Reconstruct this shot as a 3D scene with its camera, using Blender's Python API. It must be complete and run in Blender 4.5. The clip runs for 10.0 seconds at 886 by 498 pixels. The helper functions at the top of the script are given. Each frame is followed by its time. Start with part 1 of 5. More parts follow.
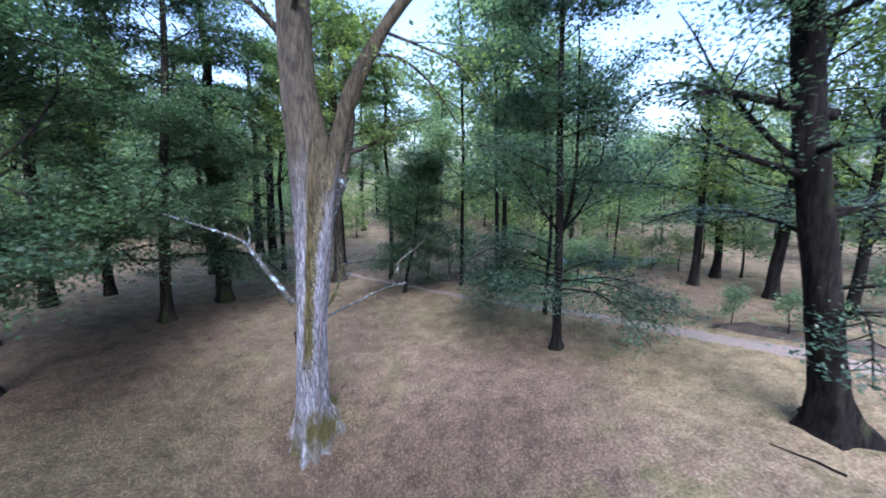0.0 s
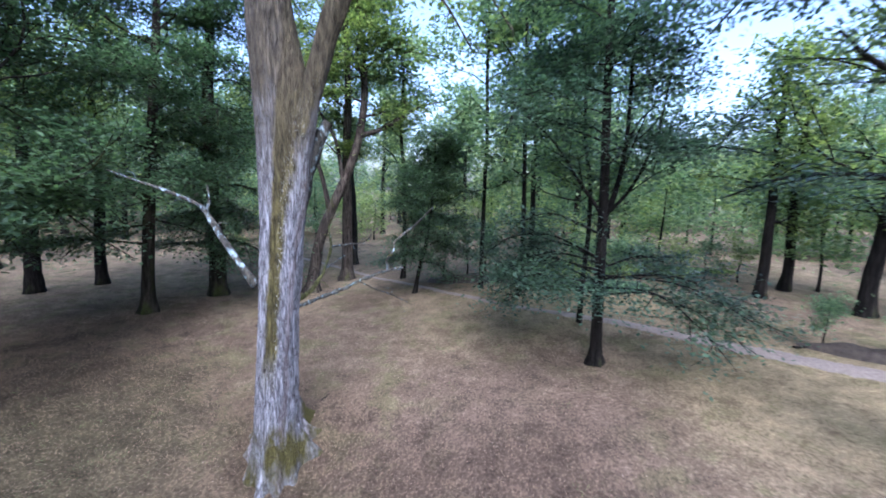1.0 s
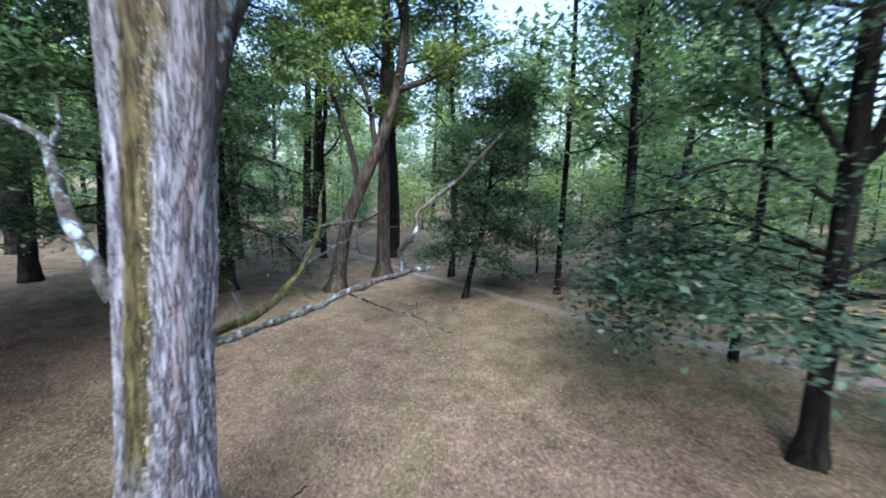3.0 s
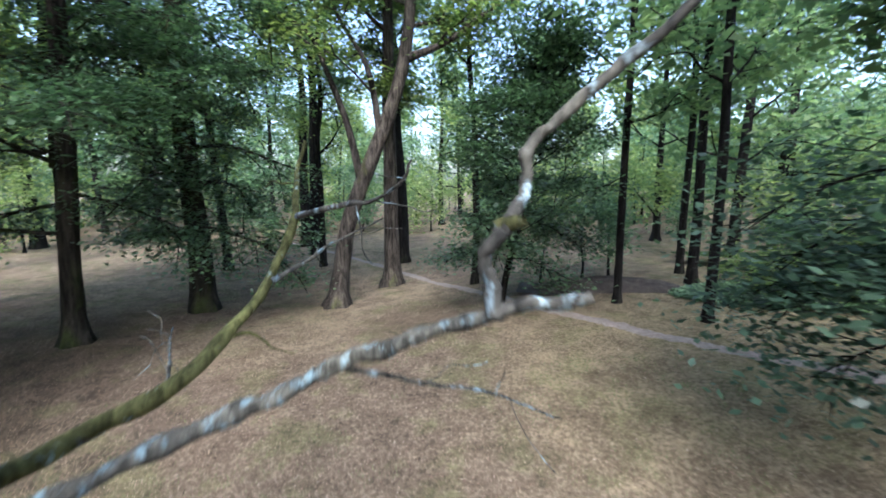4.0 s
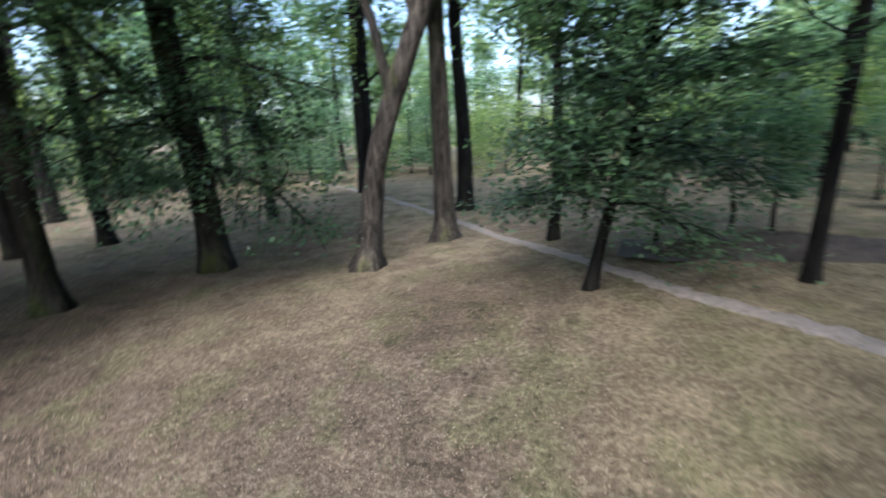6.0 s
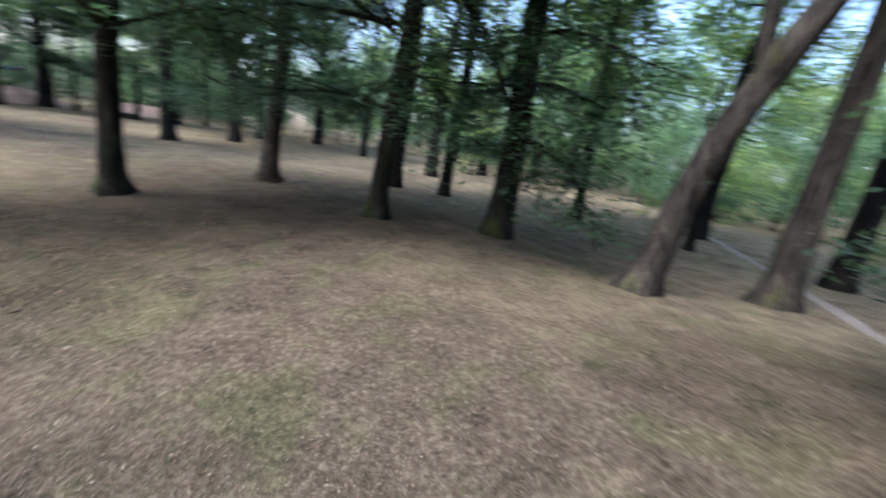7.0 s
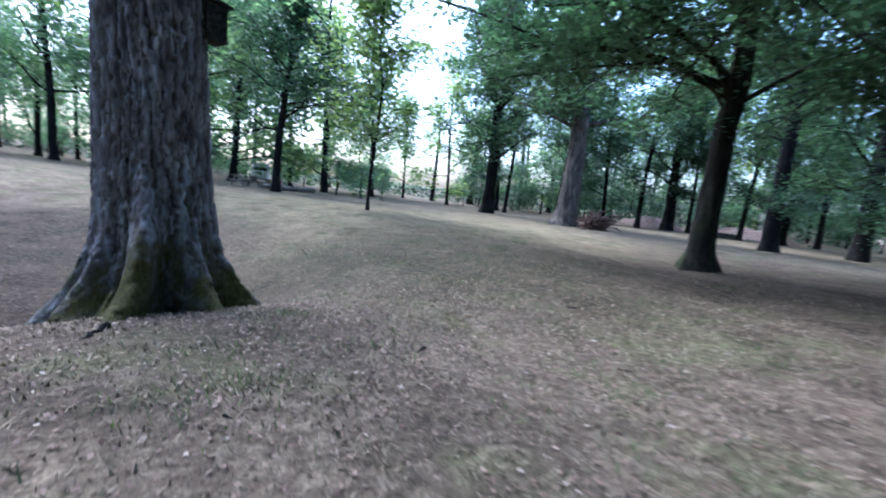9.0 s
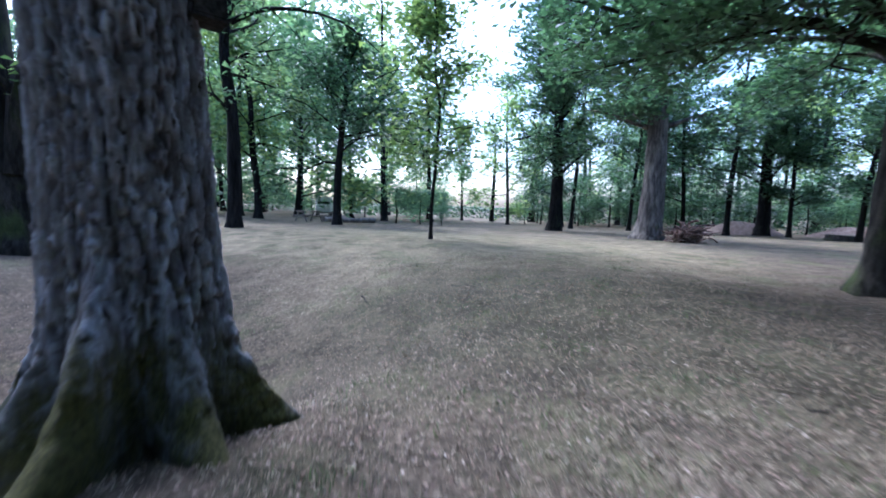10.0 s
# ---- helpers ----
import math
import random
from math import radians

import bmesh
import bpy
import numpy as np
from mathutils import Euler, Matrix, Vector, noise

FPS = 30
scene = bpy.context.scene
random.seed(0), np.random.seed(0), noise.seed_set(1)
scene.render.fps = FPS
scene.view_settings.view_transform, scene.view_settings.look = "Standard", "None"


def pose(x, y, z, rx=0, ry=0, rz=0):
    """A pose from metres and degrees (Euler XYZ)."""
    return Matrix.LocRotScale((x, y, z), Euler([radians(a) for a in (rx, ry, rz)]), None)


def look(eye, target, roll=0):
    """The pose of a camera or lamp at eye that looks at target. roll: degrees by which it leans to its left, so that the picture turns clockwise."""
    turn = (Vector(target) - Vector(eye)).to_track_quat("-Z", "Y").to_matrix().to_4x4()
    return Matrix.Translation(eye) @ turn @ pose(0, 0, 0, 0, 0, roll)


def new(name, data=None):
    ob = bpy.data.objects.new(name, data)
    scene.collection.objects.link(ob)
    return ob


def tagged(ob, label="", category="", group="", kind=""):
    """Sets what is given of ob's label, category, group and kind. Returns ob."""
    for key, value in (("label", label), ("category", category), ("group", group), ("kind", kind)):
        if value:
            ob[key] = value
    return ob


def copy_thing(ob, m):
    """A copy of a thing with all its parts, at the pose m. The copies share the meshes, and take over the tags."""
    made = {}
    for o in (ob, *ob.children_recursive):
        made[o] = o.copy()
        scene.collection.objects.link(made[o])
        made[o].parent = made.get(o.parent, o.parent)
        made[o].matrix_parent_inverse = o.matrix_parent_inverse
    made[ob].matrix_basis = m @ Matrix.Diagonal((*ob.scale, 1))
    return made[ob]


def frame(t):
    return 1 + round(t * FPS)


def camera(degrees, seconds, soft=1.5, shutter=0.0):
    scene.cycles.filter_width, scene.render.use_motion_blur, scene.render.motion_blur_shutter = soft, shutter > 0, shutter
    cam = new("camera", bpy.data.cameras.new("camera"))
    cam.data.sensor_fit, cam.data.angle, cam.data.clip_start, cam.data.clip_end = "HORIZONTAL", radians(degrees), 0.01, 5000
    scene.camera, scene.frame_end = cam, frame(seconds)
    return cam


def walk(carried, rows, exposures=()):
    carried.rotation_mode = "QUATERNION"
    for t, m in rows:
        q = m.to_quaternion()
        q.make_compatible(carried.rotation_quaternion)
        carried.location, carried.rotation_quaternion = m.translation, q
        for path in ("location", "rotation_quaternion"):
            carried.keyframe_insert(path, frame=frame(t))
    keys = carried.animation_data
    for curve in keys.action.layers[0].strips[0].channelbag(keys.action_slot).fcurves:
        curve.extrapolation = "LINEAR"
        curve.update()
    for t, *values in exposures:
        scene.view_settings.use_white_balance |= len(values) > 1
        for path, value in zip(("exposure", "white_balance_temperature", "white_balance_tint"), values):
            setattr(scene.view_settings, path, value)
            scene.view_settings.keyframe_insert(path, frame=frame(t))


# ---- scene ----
cam = camera(93.7, 10.0, soft=1.8, shutter=0.5)
walk(cam, [
    (0.0, pose(0.000, 0.000, 6.401, 79.81, -0.60, 0.11)),
    (0.5, pose(0.158, 1.106, 5.764, 80.84, -1.26, 1.49)),
    (1.0, pose(0.364, 2.329, 5.198, 81.68, -1.99, 3.92)),
    (1.5, pose(0.451, 3.579, 4.780, 82.29, -2.34, 6.73)),
    (2.0, pose(0.373, 4.684, 4.567, 82.00, -2.34, 8.87)),
    (2.5, pose(0.185, 5.753, 4.508, 80.80, -2.25, 10.73)),
    (2.7, pose(0.096, 6.171, 4.506, 80.34, -2.13, 11.28)),
    (3.8, pose(-1.039, 8.904, 3.860, 81.51, -1.23, 12.01)),
    (4.0, pose(-1.200, 9.329, 3.919, 81.01, 0.08, 11.66)),
    (4.5, pose(-1.540, 10.240, 4.083, 78.87, 4.36, 10.10)),
    (5.0, pose(-1.693, 11.089, 4.049, 75.78, 8.83, 8.23)),
    (5.2, pose(-1.733, 11.438, 4.001, 74.38, 9.25, 7.87)),
    (6.3, pose(-1.451, 13.354, 2.955, 73.86, -1.89, 34.31)),
    (6.5, pose(-1.445, 13.632, 2.793, 74.00, -4.76, 43.51)),
    (7.0, pose(-1.544, 14.237, 2.432, 74.50, -9.19, 68.32)),
    (7.5, pose(-1.891, 14.606, 2.042, 76.29, -10.94, 93.33)),
    (8.0, pose(-2.232, 14.719, 1.706, 78.31, -10.88, 114.75)),
    (8.5, pose(-2.620, 14.491, 1.356, 80.19, -8.66, 130.11)),
    (9.0, pose(-2.855, 14.109, 1.137, 81.44, -6.14, 139.46)),
    (9.5, pose(-3.113, 13.482, 1.094, 82.53, -3.72, 144.29)),
    (10.0, pose(-3.498, 12.718, 1.183, 83.79, -1.73, 147.18)),
], [(0.0, 2.0, 5250, 24), (2.7, 2.15, 5450, 18), (4.2, 2.3, 5650, 14), (6.5, 2.1, 5700, 13), (8.0, 2.2, 5100, 13), (10.0, 2.1, 4750, 17)])

# ---- light ----
world = bpy.data.worlds.new("sky")
scene.world = world
world.use_nodes = True
wn = world.node_tree
sky = wn.nodes.new("ShaderNodeTexSky")
sky.sky_type = "NISHITA"
sky.sun_disc = False
sky.sun_elevation = radians(48)
sky.sun_rotation = radians(172)
sky.dust_density = 3.6
background = wn.nodes["Background"]
wn.links.new(sky.outputs[0], background.inputs[0])
background.inputs[1].default_value = 0.15
sun = new("sun", bpy.data.lights.new("sun", "SUN"))
sun.data.energy, sun.data.angle, sun.data.color = 1.3, radians(40), (1.0, 0.98, 0.95)
sun.matrix_world = look((6.5, -46, 52), (0, 0, 0))


# ---- materials ----
def material(name):
    m = bpy.data.materials.new(name)
    m.use_nodes = True
    nt = m.node_tree
    return m, nt, nt.nodes["Principled BSDF"]


def noise_node(nt, scale, detail=6.0, rough=0.6, vector=None, dims=None):
    n = nt.nodes.new("ShaderNodeTexNoise")
    n.inputs["Scale"].default_value, n.inputs["Detail"].default_value, n.inputs["Roughness"].default_value = scale, detail, rough
    if vector is not None:
        nt.links.new(vector, n.inputs["Vector"])
    return n


def ramp(nt, fac, stops):
    r = nt.nodes.new("ShaderNodeValToRGB")
    e = r.color_ramp.elements
    while len(e) < len(stops):
        e.new(0.5)
    for k, (p, c) in enumerate(stops):
        e[k].position, e[k].color = p, (*c, 1)
    nt.links.new(fac, r.inputs[0])
    return r


def mixed(nt, fac, a, b, kind="MIX"):
    m = nt.nodes.new("ShaderNodeMix")
    m.data_type, m.blend_type = "RGBA", kind
    for sock, v in ((m.inputs[0], fac), (m.inputs[6], a), (m.inputs[7], b)):
        if isinstance(v, (int, float)):
            sock.default_value = v
        elif isinstance(v, tuple):
            sock.default_value = (*v, 1)
        else:
            nt.links.new(v, sock)
    return m.outputs[2]


def coords(nt, scale=(1, 1, 1)):
    c = nt.nodes.new("ShaderNodeTexCoord")
    m = nt.nodes.new("ShaderNodeMapping")
    m.inputs["Scale"].default_value = scale
    nt.links.new(c.outputs["Object"], m.inputs[0])
    return m.outputs[0]


def bump(nt, height, strength, distance, bsdf):
    b = nt.nodes.new("ShaderNodeBump")
    b.inputs["Strength"].default_value, b.inputs["Distance"].default_value = strength, distance
    nt.links.new(height, b.inputs["Height"])
    nt.links.new(b.outputs[0], bsdf.inputs["Normal"])


def bark(name, dark, light, moss=(0.07, 0.075, 0.03), moss_from=0.6, stretch=0.16, scale=9.0, relief=0.03, patchy=1.3):
    m, nt, b = material(name)
    v = coords(nt, (1, 1, stretch))
    n1 = noise_node(nt, scale, 8, 0.65, v)
    n2 = noise_node(nt, patchy, 4, 0.6, coords(nt, (1, 1, 0.5)))
    n3 = noise_node(nt, 38, 4, 0.6, coords(nt, (1, 1, 0.5)))
    c = ramp(nt, n1.outputs[0], [(0.38, dark), (0.62, light)])
    patch = ramp(nt, n2.outputs[0], [(moss_from, (0, 0, 0)), (moss_from + 0.12, (1, 1, 1))])
    col = mixed(nt, patch.outputs[0], c.outputs[0], moss)
    fine = ramp(nt, n3.outputs[0], [(0.3, (0.7, 0.7, 0.7)), (0.7, (1.2, 1.2, 1.2))])
    col = mixed(nt, 1.0, col, fine.outputs[0], "MULTIPLY")
    n5 = noise_node(nt, 2.4, 5, 0.65, coords(nt, (1, 1, 0.3)))
    blotch = ramp(nt, n5.outputs[0], [(0.32, (0.5, 0.5, 0.52)), (0.5, (1, 1, 1)), (0.68, (1.75, 1.72, 1.62))])
    nt.links.new(mixed(nt, 1.0, col, blotch.outputs[0], "MULTIPLY"), b.inputs["Base Color"])
    b.inputs["Roughness"].default_value = 0.92
    b.inputs["Specular IOR Level"].default_value = 0.12
    rough = mixed(nt, 0.35, n1.outputs[0], n3.outputs[0])
    bump(nt, rough, 1.0, relief * 1.6, b)
    return m


def leaf(name, dark, light, glow=0.35, gloss=0.45):
    m, nt, b = material(name)
    g = nt.nodes.new("ShaderNodeNewGeometry")
    c = ramp(nt, g.outputs["Random Per Island"], [(0.0, dark), (0.75, light), (1.0, tuple(1.5 * k for k in light))])
    n = noise_node(nt, 0.5, 3, 0.5, coords(nt))
    shade = ramp(nt, n.outputs[0], [(0.3, (0.75, 0.8, 0.8)), (0.7, (1.25, 1.2, 1.0))])
    col = mixed(nt, 1.0, c.outputs[0], shade.outputs[0], "MULTIPLY")
    nt.links.new(col, b.inputs["Base Color"])
    b.inputs["Roughness"].default_value = gloss
    b.inputs["Specular IOR Level"].default_value = 0.45
    t = nt.nodes.new("ShaderNodeBsdfTranslucent")
    nt.links.new(mixed(nt, 1.0, col, (1.25, 1.42, 1.0), "MULTIPLY"), t.inputs[0])
    mix = nt.nodes.new("ShaderNodeMixShader")
    mix.inputs[0].default_value = glow
    nt.links.new(b.outputs[0], mix.inputs[1])
    nt.links.new(t.outputs[0], mix.inputs[2])
    nt.links.new(mix.outputs[0], nt.nodes["Material Output"].inputs[0])
    return m


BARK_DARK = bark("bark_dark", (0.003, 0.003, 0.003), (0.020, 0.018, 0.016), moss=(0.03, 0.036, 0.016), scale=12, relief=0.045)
BARK_BROWN = bark("bark_brown", (0.014, 0.0115, 0.0095), (0.088, 0.077, 0.064), moss_from=0.58, scale=12, relief=0.045)
BARK_MOSSY = bark("bark_mossy", (0.010, 0.0085, 0.007), (0.038, 0.034, 0.027), moss=(0.032, 0.04, 0.014), moss_from=0.52)
BARK_GREY = bark("bark_grey", (0.04, 0.035, 0.03), (0.15, 0.132, 0.112), moss_from=0.64)
DEADWOOD = bark("dead_wood", (0.018, 0.018, 0.016), (0.072, 0.071, 0.06), moss=(0.22, 0.30, 0.335), moss_from=0.53, scale=16, relief=0.01, patchy=10.0)
LICHEN_WOOD = bark("lichen_wood", (0.025, 0.025, 0.021), (0.095, 0.096, 0.08), moss=(0.14, 0.205, 0.23), moss_from=0.54, scale=18, relief=0.02, patchy=16.0)
MOSSY_WOOD = bark("mossy_wood", (0.03, 0.032, 0.012), (0.10, 0.105, 0.04), moss=(0.20, 0.29, 0.31), moss_from=0.60, scale=16, relief=0.02, patchy=11.0)
LEAF_BEECH = leaf("leaf_beech", (0.026, 0.054, 0.034), (0.076, 0.128, 0.073), 0.5, 0.4)
LEAF_TEAL = leaf("leaf_teal", (0.023, 0.048, 0.035), (0.064, 0.110, 0.080), 0.46, 0.34)
LEAF_OAK = leaf("leaf_oak", (0.058, 0.098, 0.042), (0.180, 0.232, 0.078), 0.55)
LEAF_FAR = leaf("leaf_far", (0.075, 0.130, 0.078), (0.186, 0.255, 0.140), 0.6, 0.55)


def ground_material():
    m, nt, b = material("dry_grass")
    v = coords(nt)
    big = noise_node(nt, 0.16, 5, 0.55, v)
    mid = noise_node(nt, 1.1, 6, 0.65, v)
    fine = noise_node(nt, 16, 6, 0.7, v)
    tiny = noise_node(nt, 90, 3, 0.7, v)
    straw = ramp(nt, fine.outputs[0], [(0.28, (0.075, 0.059, 0.045)), (0.5, (0.20, 0.160, 0.115)), (0.72, (0.38, 0.32, 0.235))])
    green = ramp(nt, fine.outputs[0], [(0.3, (0.052, 0.057, 0.030)), (0.7, (0.20, 0.192, 0.105))])
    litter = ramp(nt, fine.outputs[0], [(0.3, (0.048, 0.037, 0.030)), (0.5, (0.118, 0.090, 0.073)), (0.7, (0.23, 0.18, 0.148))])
    humus_shade = ramp(nt, fine.outputs[0], [(0.3, (0.026, 0.019, 0.015)), (0.55, (0.067, 0.049, 0.038)), (0.75, (0.15, 0.113, 0.088))])
    f1 = ramp(nt, mid.outputs[0], [(0.50, (0, 0, 0)), (0.60, (1, 1, 1))])
    f2 = ramp(nt, big.outputs[0], [(0.45, (0, 0, 0)), (0.62, (0.8, 0.8, 0.8))])
    col = mixed(nt, f2.outputs[0], straw.outputs[0], litter.outputs[0])
    # leaf-strewn floor of the wood against bleached open lawn, deeper litter under the old oak and under the low beech
    # boughs; tree shade and brighter light are painted in with them
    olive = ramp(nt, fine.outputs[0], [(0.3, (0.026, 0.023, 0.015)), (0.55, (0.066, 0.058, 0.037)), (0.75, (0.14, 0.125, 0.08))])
    bleached_lit = ramp(nt, fine.outputs[0], [(0.28, (0.13, 0.105, 0.062)), (0.5, (0.27, 0.225, 0.135)), (0.72, (0.42, 0.36, 0.23))])
    zones = (((-1.5, 11.0, 0), 9.5, 0.6, litter), ((-14.0, 13.0, 0), 9.0, 0.6, litter), ((-11.0, 2.0, 0), 9.0, 0.6, bleached_lit), ((-2.0, 3.8, 0), 5.0, 0.6, humus_shade), ((1.6, 16.6, 0), 4.2, 0.45, bleached_lit), ((5.5, 19.0, 0), 5.0, 0.6, bleached_lit),
             ((8.0, 11.5, 0), 4.5, 0.6, bleached_lit), ((1.8, 10.6, 0), 3.6, 0.85, litter), ((1.2, 8.2, 0), 3.0, 0.5, humus_shade), ((-8.4, 10.2, 0), 4.4, 0.9, olive), ((-2.4, 8.2, 0), 3.2, 0.65, humus_shade), ((-5.5, 8.5, 0), 3.0, 0.5, olive), ((-12.2, 16.2, 0), 3.8, 0.5, humus_shade), ((-11.2, 12.4, 0), 3.8, 0.6, humus_shade),
             ((-7.2, 18.0, 0), 2.8, 0.6, straw), ((-3.6, 19.0, 0), 2.2, 0.5, humus_shade), ((-8.6, 7.6, 0), 3.4, 0.6, olive), ((-3.3, 10.6, 0), 2.4, 0.45, humus_shade))
    # dark zones also carry canopy shade in their colour, pale ones added brightness
    for place, reach, power, cover in zones:
        if place == (-2.0, 3.8, 0):
            col = mixed(nt, mixed(nt, 1.0, f1.outputs[0], (0.7, 0.7, 0.7), "MULTIPLY"), col, green.outputs[0])
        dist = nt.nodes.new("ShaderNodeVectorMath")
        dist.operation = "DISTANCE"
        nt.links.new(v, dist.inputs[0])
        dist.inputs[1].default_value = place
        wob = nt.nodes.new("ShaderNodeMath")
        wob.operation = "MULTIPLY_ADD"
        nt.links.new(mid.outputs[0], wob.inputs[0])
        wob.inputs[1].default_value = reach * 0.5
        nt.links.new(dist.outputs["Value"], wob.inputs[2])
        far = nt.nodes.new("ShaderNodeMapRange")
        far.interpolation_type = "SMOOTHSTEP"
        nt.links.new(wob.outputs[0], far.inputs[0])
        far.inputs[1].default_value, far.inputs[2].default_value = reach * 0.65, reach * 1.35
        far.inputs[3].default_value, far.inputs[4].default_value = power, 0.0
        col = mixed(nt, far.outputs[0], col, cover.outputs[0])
    clods = noise_node(nt, 1.7, 9, 0.72, v)
    mott = ramp(nt, clods.outputs[0], [(0.3, (0.46, 0.455, 0.41)), (0.5, (0.88, 0.87, 0.78)), (0.7, (1.28, 1.26, 1.12))])
    col = mixed(nt, 1.0, col, mott.outputs[0], "MULTIPLY")
    spec = ramp(nt, tiny.outputs[0], [(0.3, (0.62, 0.62, 0.62)), (0.7, (1.4, 1.4, 1.4))])
    nt.links.new(mixed(nt, 1.0, col, spec.outputs[0], "MULTIPLY"), b.inputs["Base Color"])
    b.inputs["Roughness"].default_value = 1.0
    b.inputs["Specular IOR Level"].default_value = 0.1
    bump(nt, fine.outputs[0], 0.8, 0.05, b)
    return m


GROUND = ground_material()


def soil(name, dark, light, scale=12):
    m, nt, b = material(name)
    n = noise_node(nt, scale, 7, 0.7, coords(nt))
    c = ramp(nt, n.outputs[0], [(0.3, dark), (0.7, light)])
    nt.links.new(c.outputs[0], b.inputs["Base Color"])
    b.inputs["Roughness"].default_value = 0.95
    bump(nt, n.outputs[0], 0.6, 0.03, b)
    return m


TRACK = soil("trodden_earth", (0.13, 0.107, 0.088), (0.29, 0.25, 0.21))


# ---- the lie of the land ----
HUMPS = [(-1.8, 5.6, 3.2, -1.3), (-3.4, 10.6, 1.25, 0.18), (-3.3, 8.1, 1.3, -0.75), (-0.5, -2.5, 3.5, -0.7), (-4, 12.5, 4, -0.34), (0, 19.5, 5, 0.44), (-11, 15, 6, 0.14), (-7, 23, 5, -0.4), (-30, -2, 14, 0.28), (-13, 10.4, 2.6, -0.22)]


def ground_z(x, y):
    z = 0.43 + 1.56 * np.tanh(np.asarray(x) / 30) + 0.5 * np.tanh(np.asarray(y) / 30)
    for a, b, s, k in HUMPS:
        z = z + k * np.exp(-((x - a) ** 2 + (y - b) ** 2) / (2 * s * s))
    return z


def relief(x, y):
    return 0.05 * np.array([noise.fractal((a * 0.5, b * 0.5, 0.0), 0.9, 2.0, 4) for a, b in zip(np.ravel(x), np.ravel(y))]).reshape(np.shape(x))


def mesh_of(name, verts, faces, mat, smooth=True):
    """One mesh from arrays of corners and of three- or four-sided faces."""
    me = bpy.data.meshes.new(name)
    verts, faces = np.asarray(verts, dtype=np.float32), np.asarray(faces, dtype=np.int32)
    n, k = faces.shape
    me.vertices.add(len(verts))
    me.vertices.foreach_set("co", verts.ravel())
    me.loops.add(n * k)
    me.loops.foreach_set("vertex_index", faces.ravel())
    me.polygons.add(n)
    me.polygons.foreach_set("loop_start", np.arange(0, n * k, k, dtype=np.int32))
    me.polygons.foreach_set("use_smooth", np.full(n, smooth))
    me.materials.append(mat)
    me.update(calc_edges=True)
    return me


def part(name, me, parent, label=""):
    ob = new(name, me)
    ob.parent = parent
    if label:
        tagged(ob, label)
    return ob


def thing(name, x, y, label, category, group="", z=None, kind=""):
    ob = new(name)
    ob.location = (x, y, float(ground_z(x, y)) if z is None else z)
    return tagged(ob, label, category, group, kind)


def sheet():
    n = 260
    u = np.linspace(-1, 1, n)
    r = np.sign(u) * (40 * np.abs(u) + 560 * np.abs(u) ** 4)
    X, Y = np.meshgrid(r - 5, r + 10, indexing="ij")
    Z = ground_z(X, Y)
    near = np.exp(-((X + 5) ** 2 + (Y - 10) ** 2) / 3000)
    Z = Z + relief(X, Y) * near
    i = np.arange(n * n).reshape(n, n)
    f = np.stack([i[:-1, :-1], i[1:, :-1], i[1:, 1:], i[:-1, 1:]], -1).reshape(-1, 4)
    return mesh_of("ground", np.stack([X, Y, Z], -1).reshape(-1, 3), f, GROUND)


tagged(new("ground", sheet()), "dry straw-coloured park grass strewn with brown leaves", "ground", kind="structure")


def smooth_line(pts, n):
    """n points along a soft curve through pts."""
    p = np.asarray(pts, dtype=float)
    p = np.vstack([2 * p[0] - p[1], p, 2 * p[-1] - p[-2]])
    t = np.linspace(0, len(p) - 3 - 1e-6, n)
    k = t.astype(int)
    s = (t - k)[:, None]
    a, b, c, d = p[k], p[k + 1], p[k + 2], p[k + 3]
    return 0.5 * (2 * b + (c - a) * s + (2 * a - 5 * b + 4 * c - d) * s ** 2 + (3 * b - a - 3 * c + d) * s ** 3)


def footpath():
    line = smooth_line([(-70, 62), (-45, 50), (-28, 41.5), (-9.9, 28.8), (-3.9, 22.8), (-0.5, 19.0), (2.4, 16.9), (5.2, 15.6), (7.1, 14.4), (9.5, 12.8), (11.0, 11.7), (17, 7), (30, 0), (60, -8)], 520)
    d = np.gradient(line, axis=0)
    side = np.stack([-d[:, 1], d[:, 0]], 1) / np.linalg.norm(d, axis=1)[:, None]
    rows = []
    for k, (p, s) in enumerate(zip(line, side)):
        wide = 0.2 + 0.3 * float(np.clip((p[0] - 3) / 5, 0, 1))
        a = wide + 0.10 * noise.noise((k * 0.35, 0, 5)) + 0.12 * noise.noise((k * 1.3, 0, 9))
        b = wide + 0.10 * noise.noise((k * 0.35, 7, 5)) + 0.12 * noise.noise((k * 1.3, 7, 9))
        for w, lift in ((-b, -0.02), (-b * 0.6, 0.014), (0, 0.02), (a * 0.6, 0.014), (a, -0.02)):
            q = p + s * w
            rows.append((q[0], q[1], float(ground_z(q[0], q[1])) + float(relief(np.array([q[0]]), np.array([q[1]]))[0]) + lift))
    i = np.arange(len(rows)).reshape(-1, 5)
    f = np.stack([i[:-1, :-1], i[1:, :-1], i[1:, 1:], i[:-1, 1:]], -1).reshape(-1, 4)
    return mesh_of("footpath", rows, f, TRACK)


tagged(new("footpath", footpath()), "narrow trodden earth footpath across dry grass", "path", kind="structure")


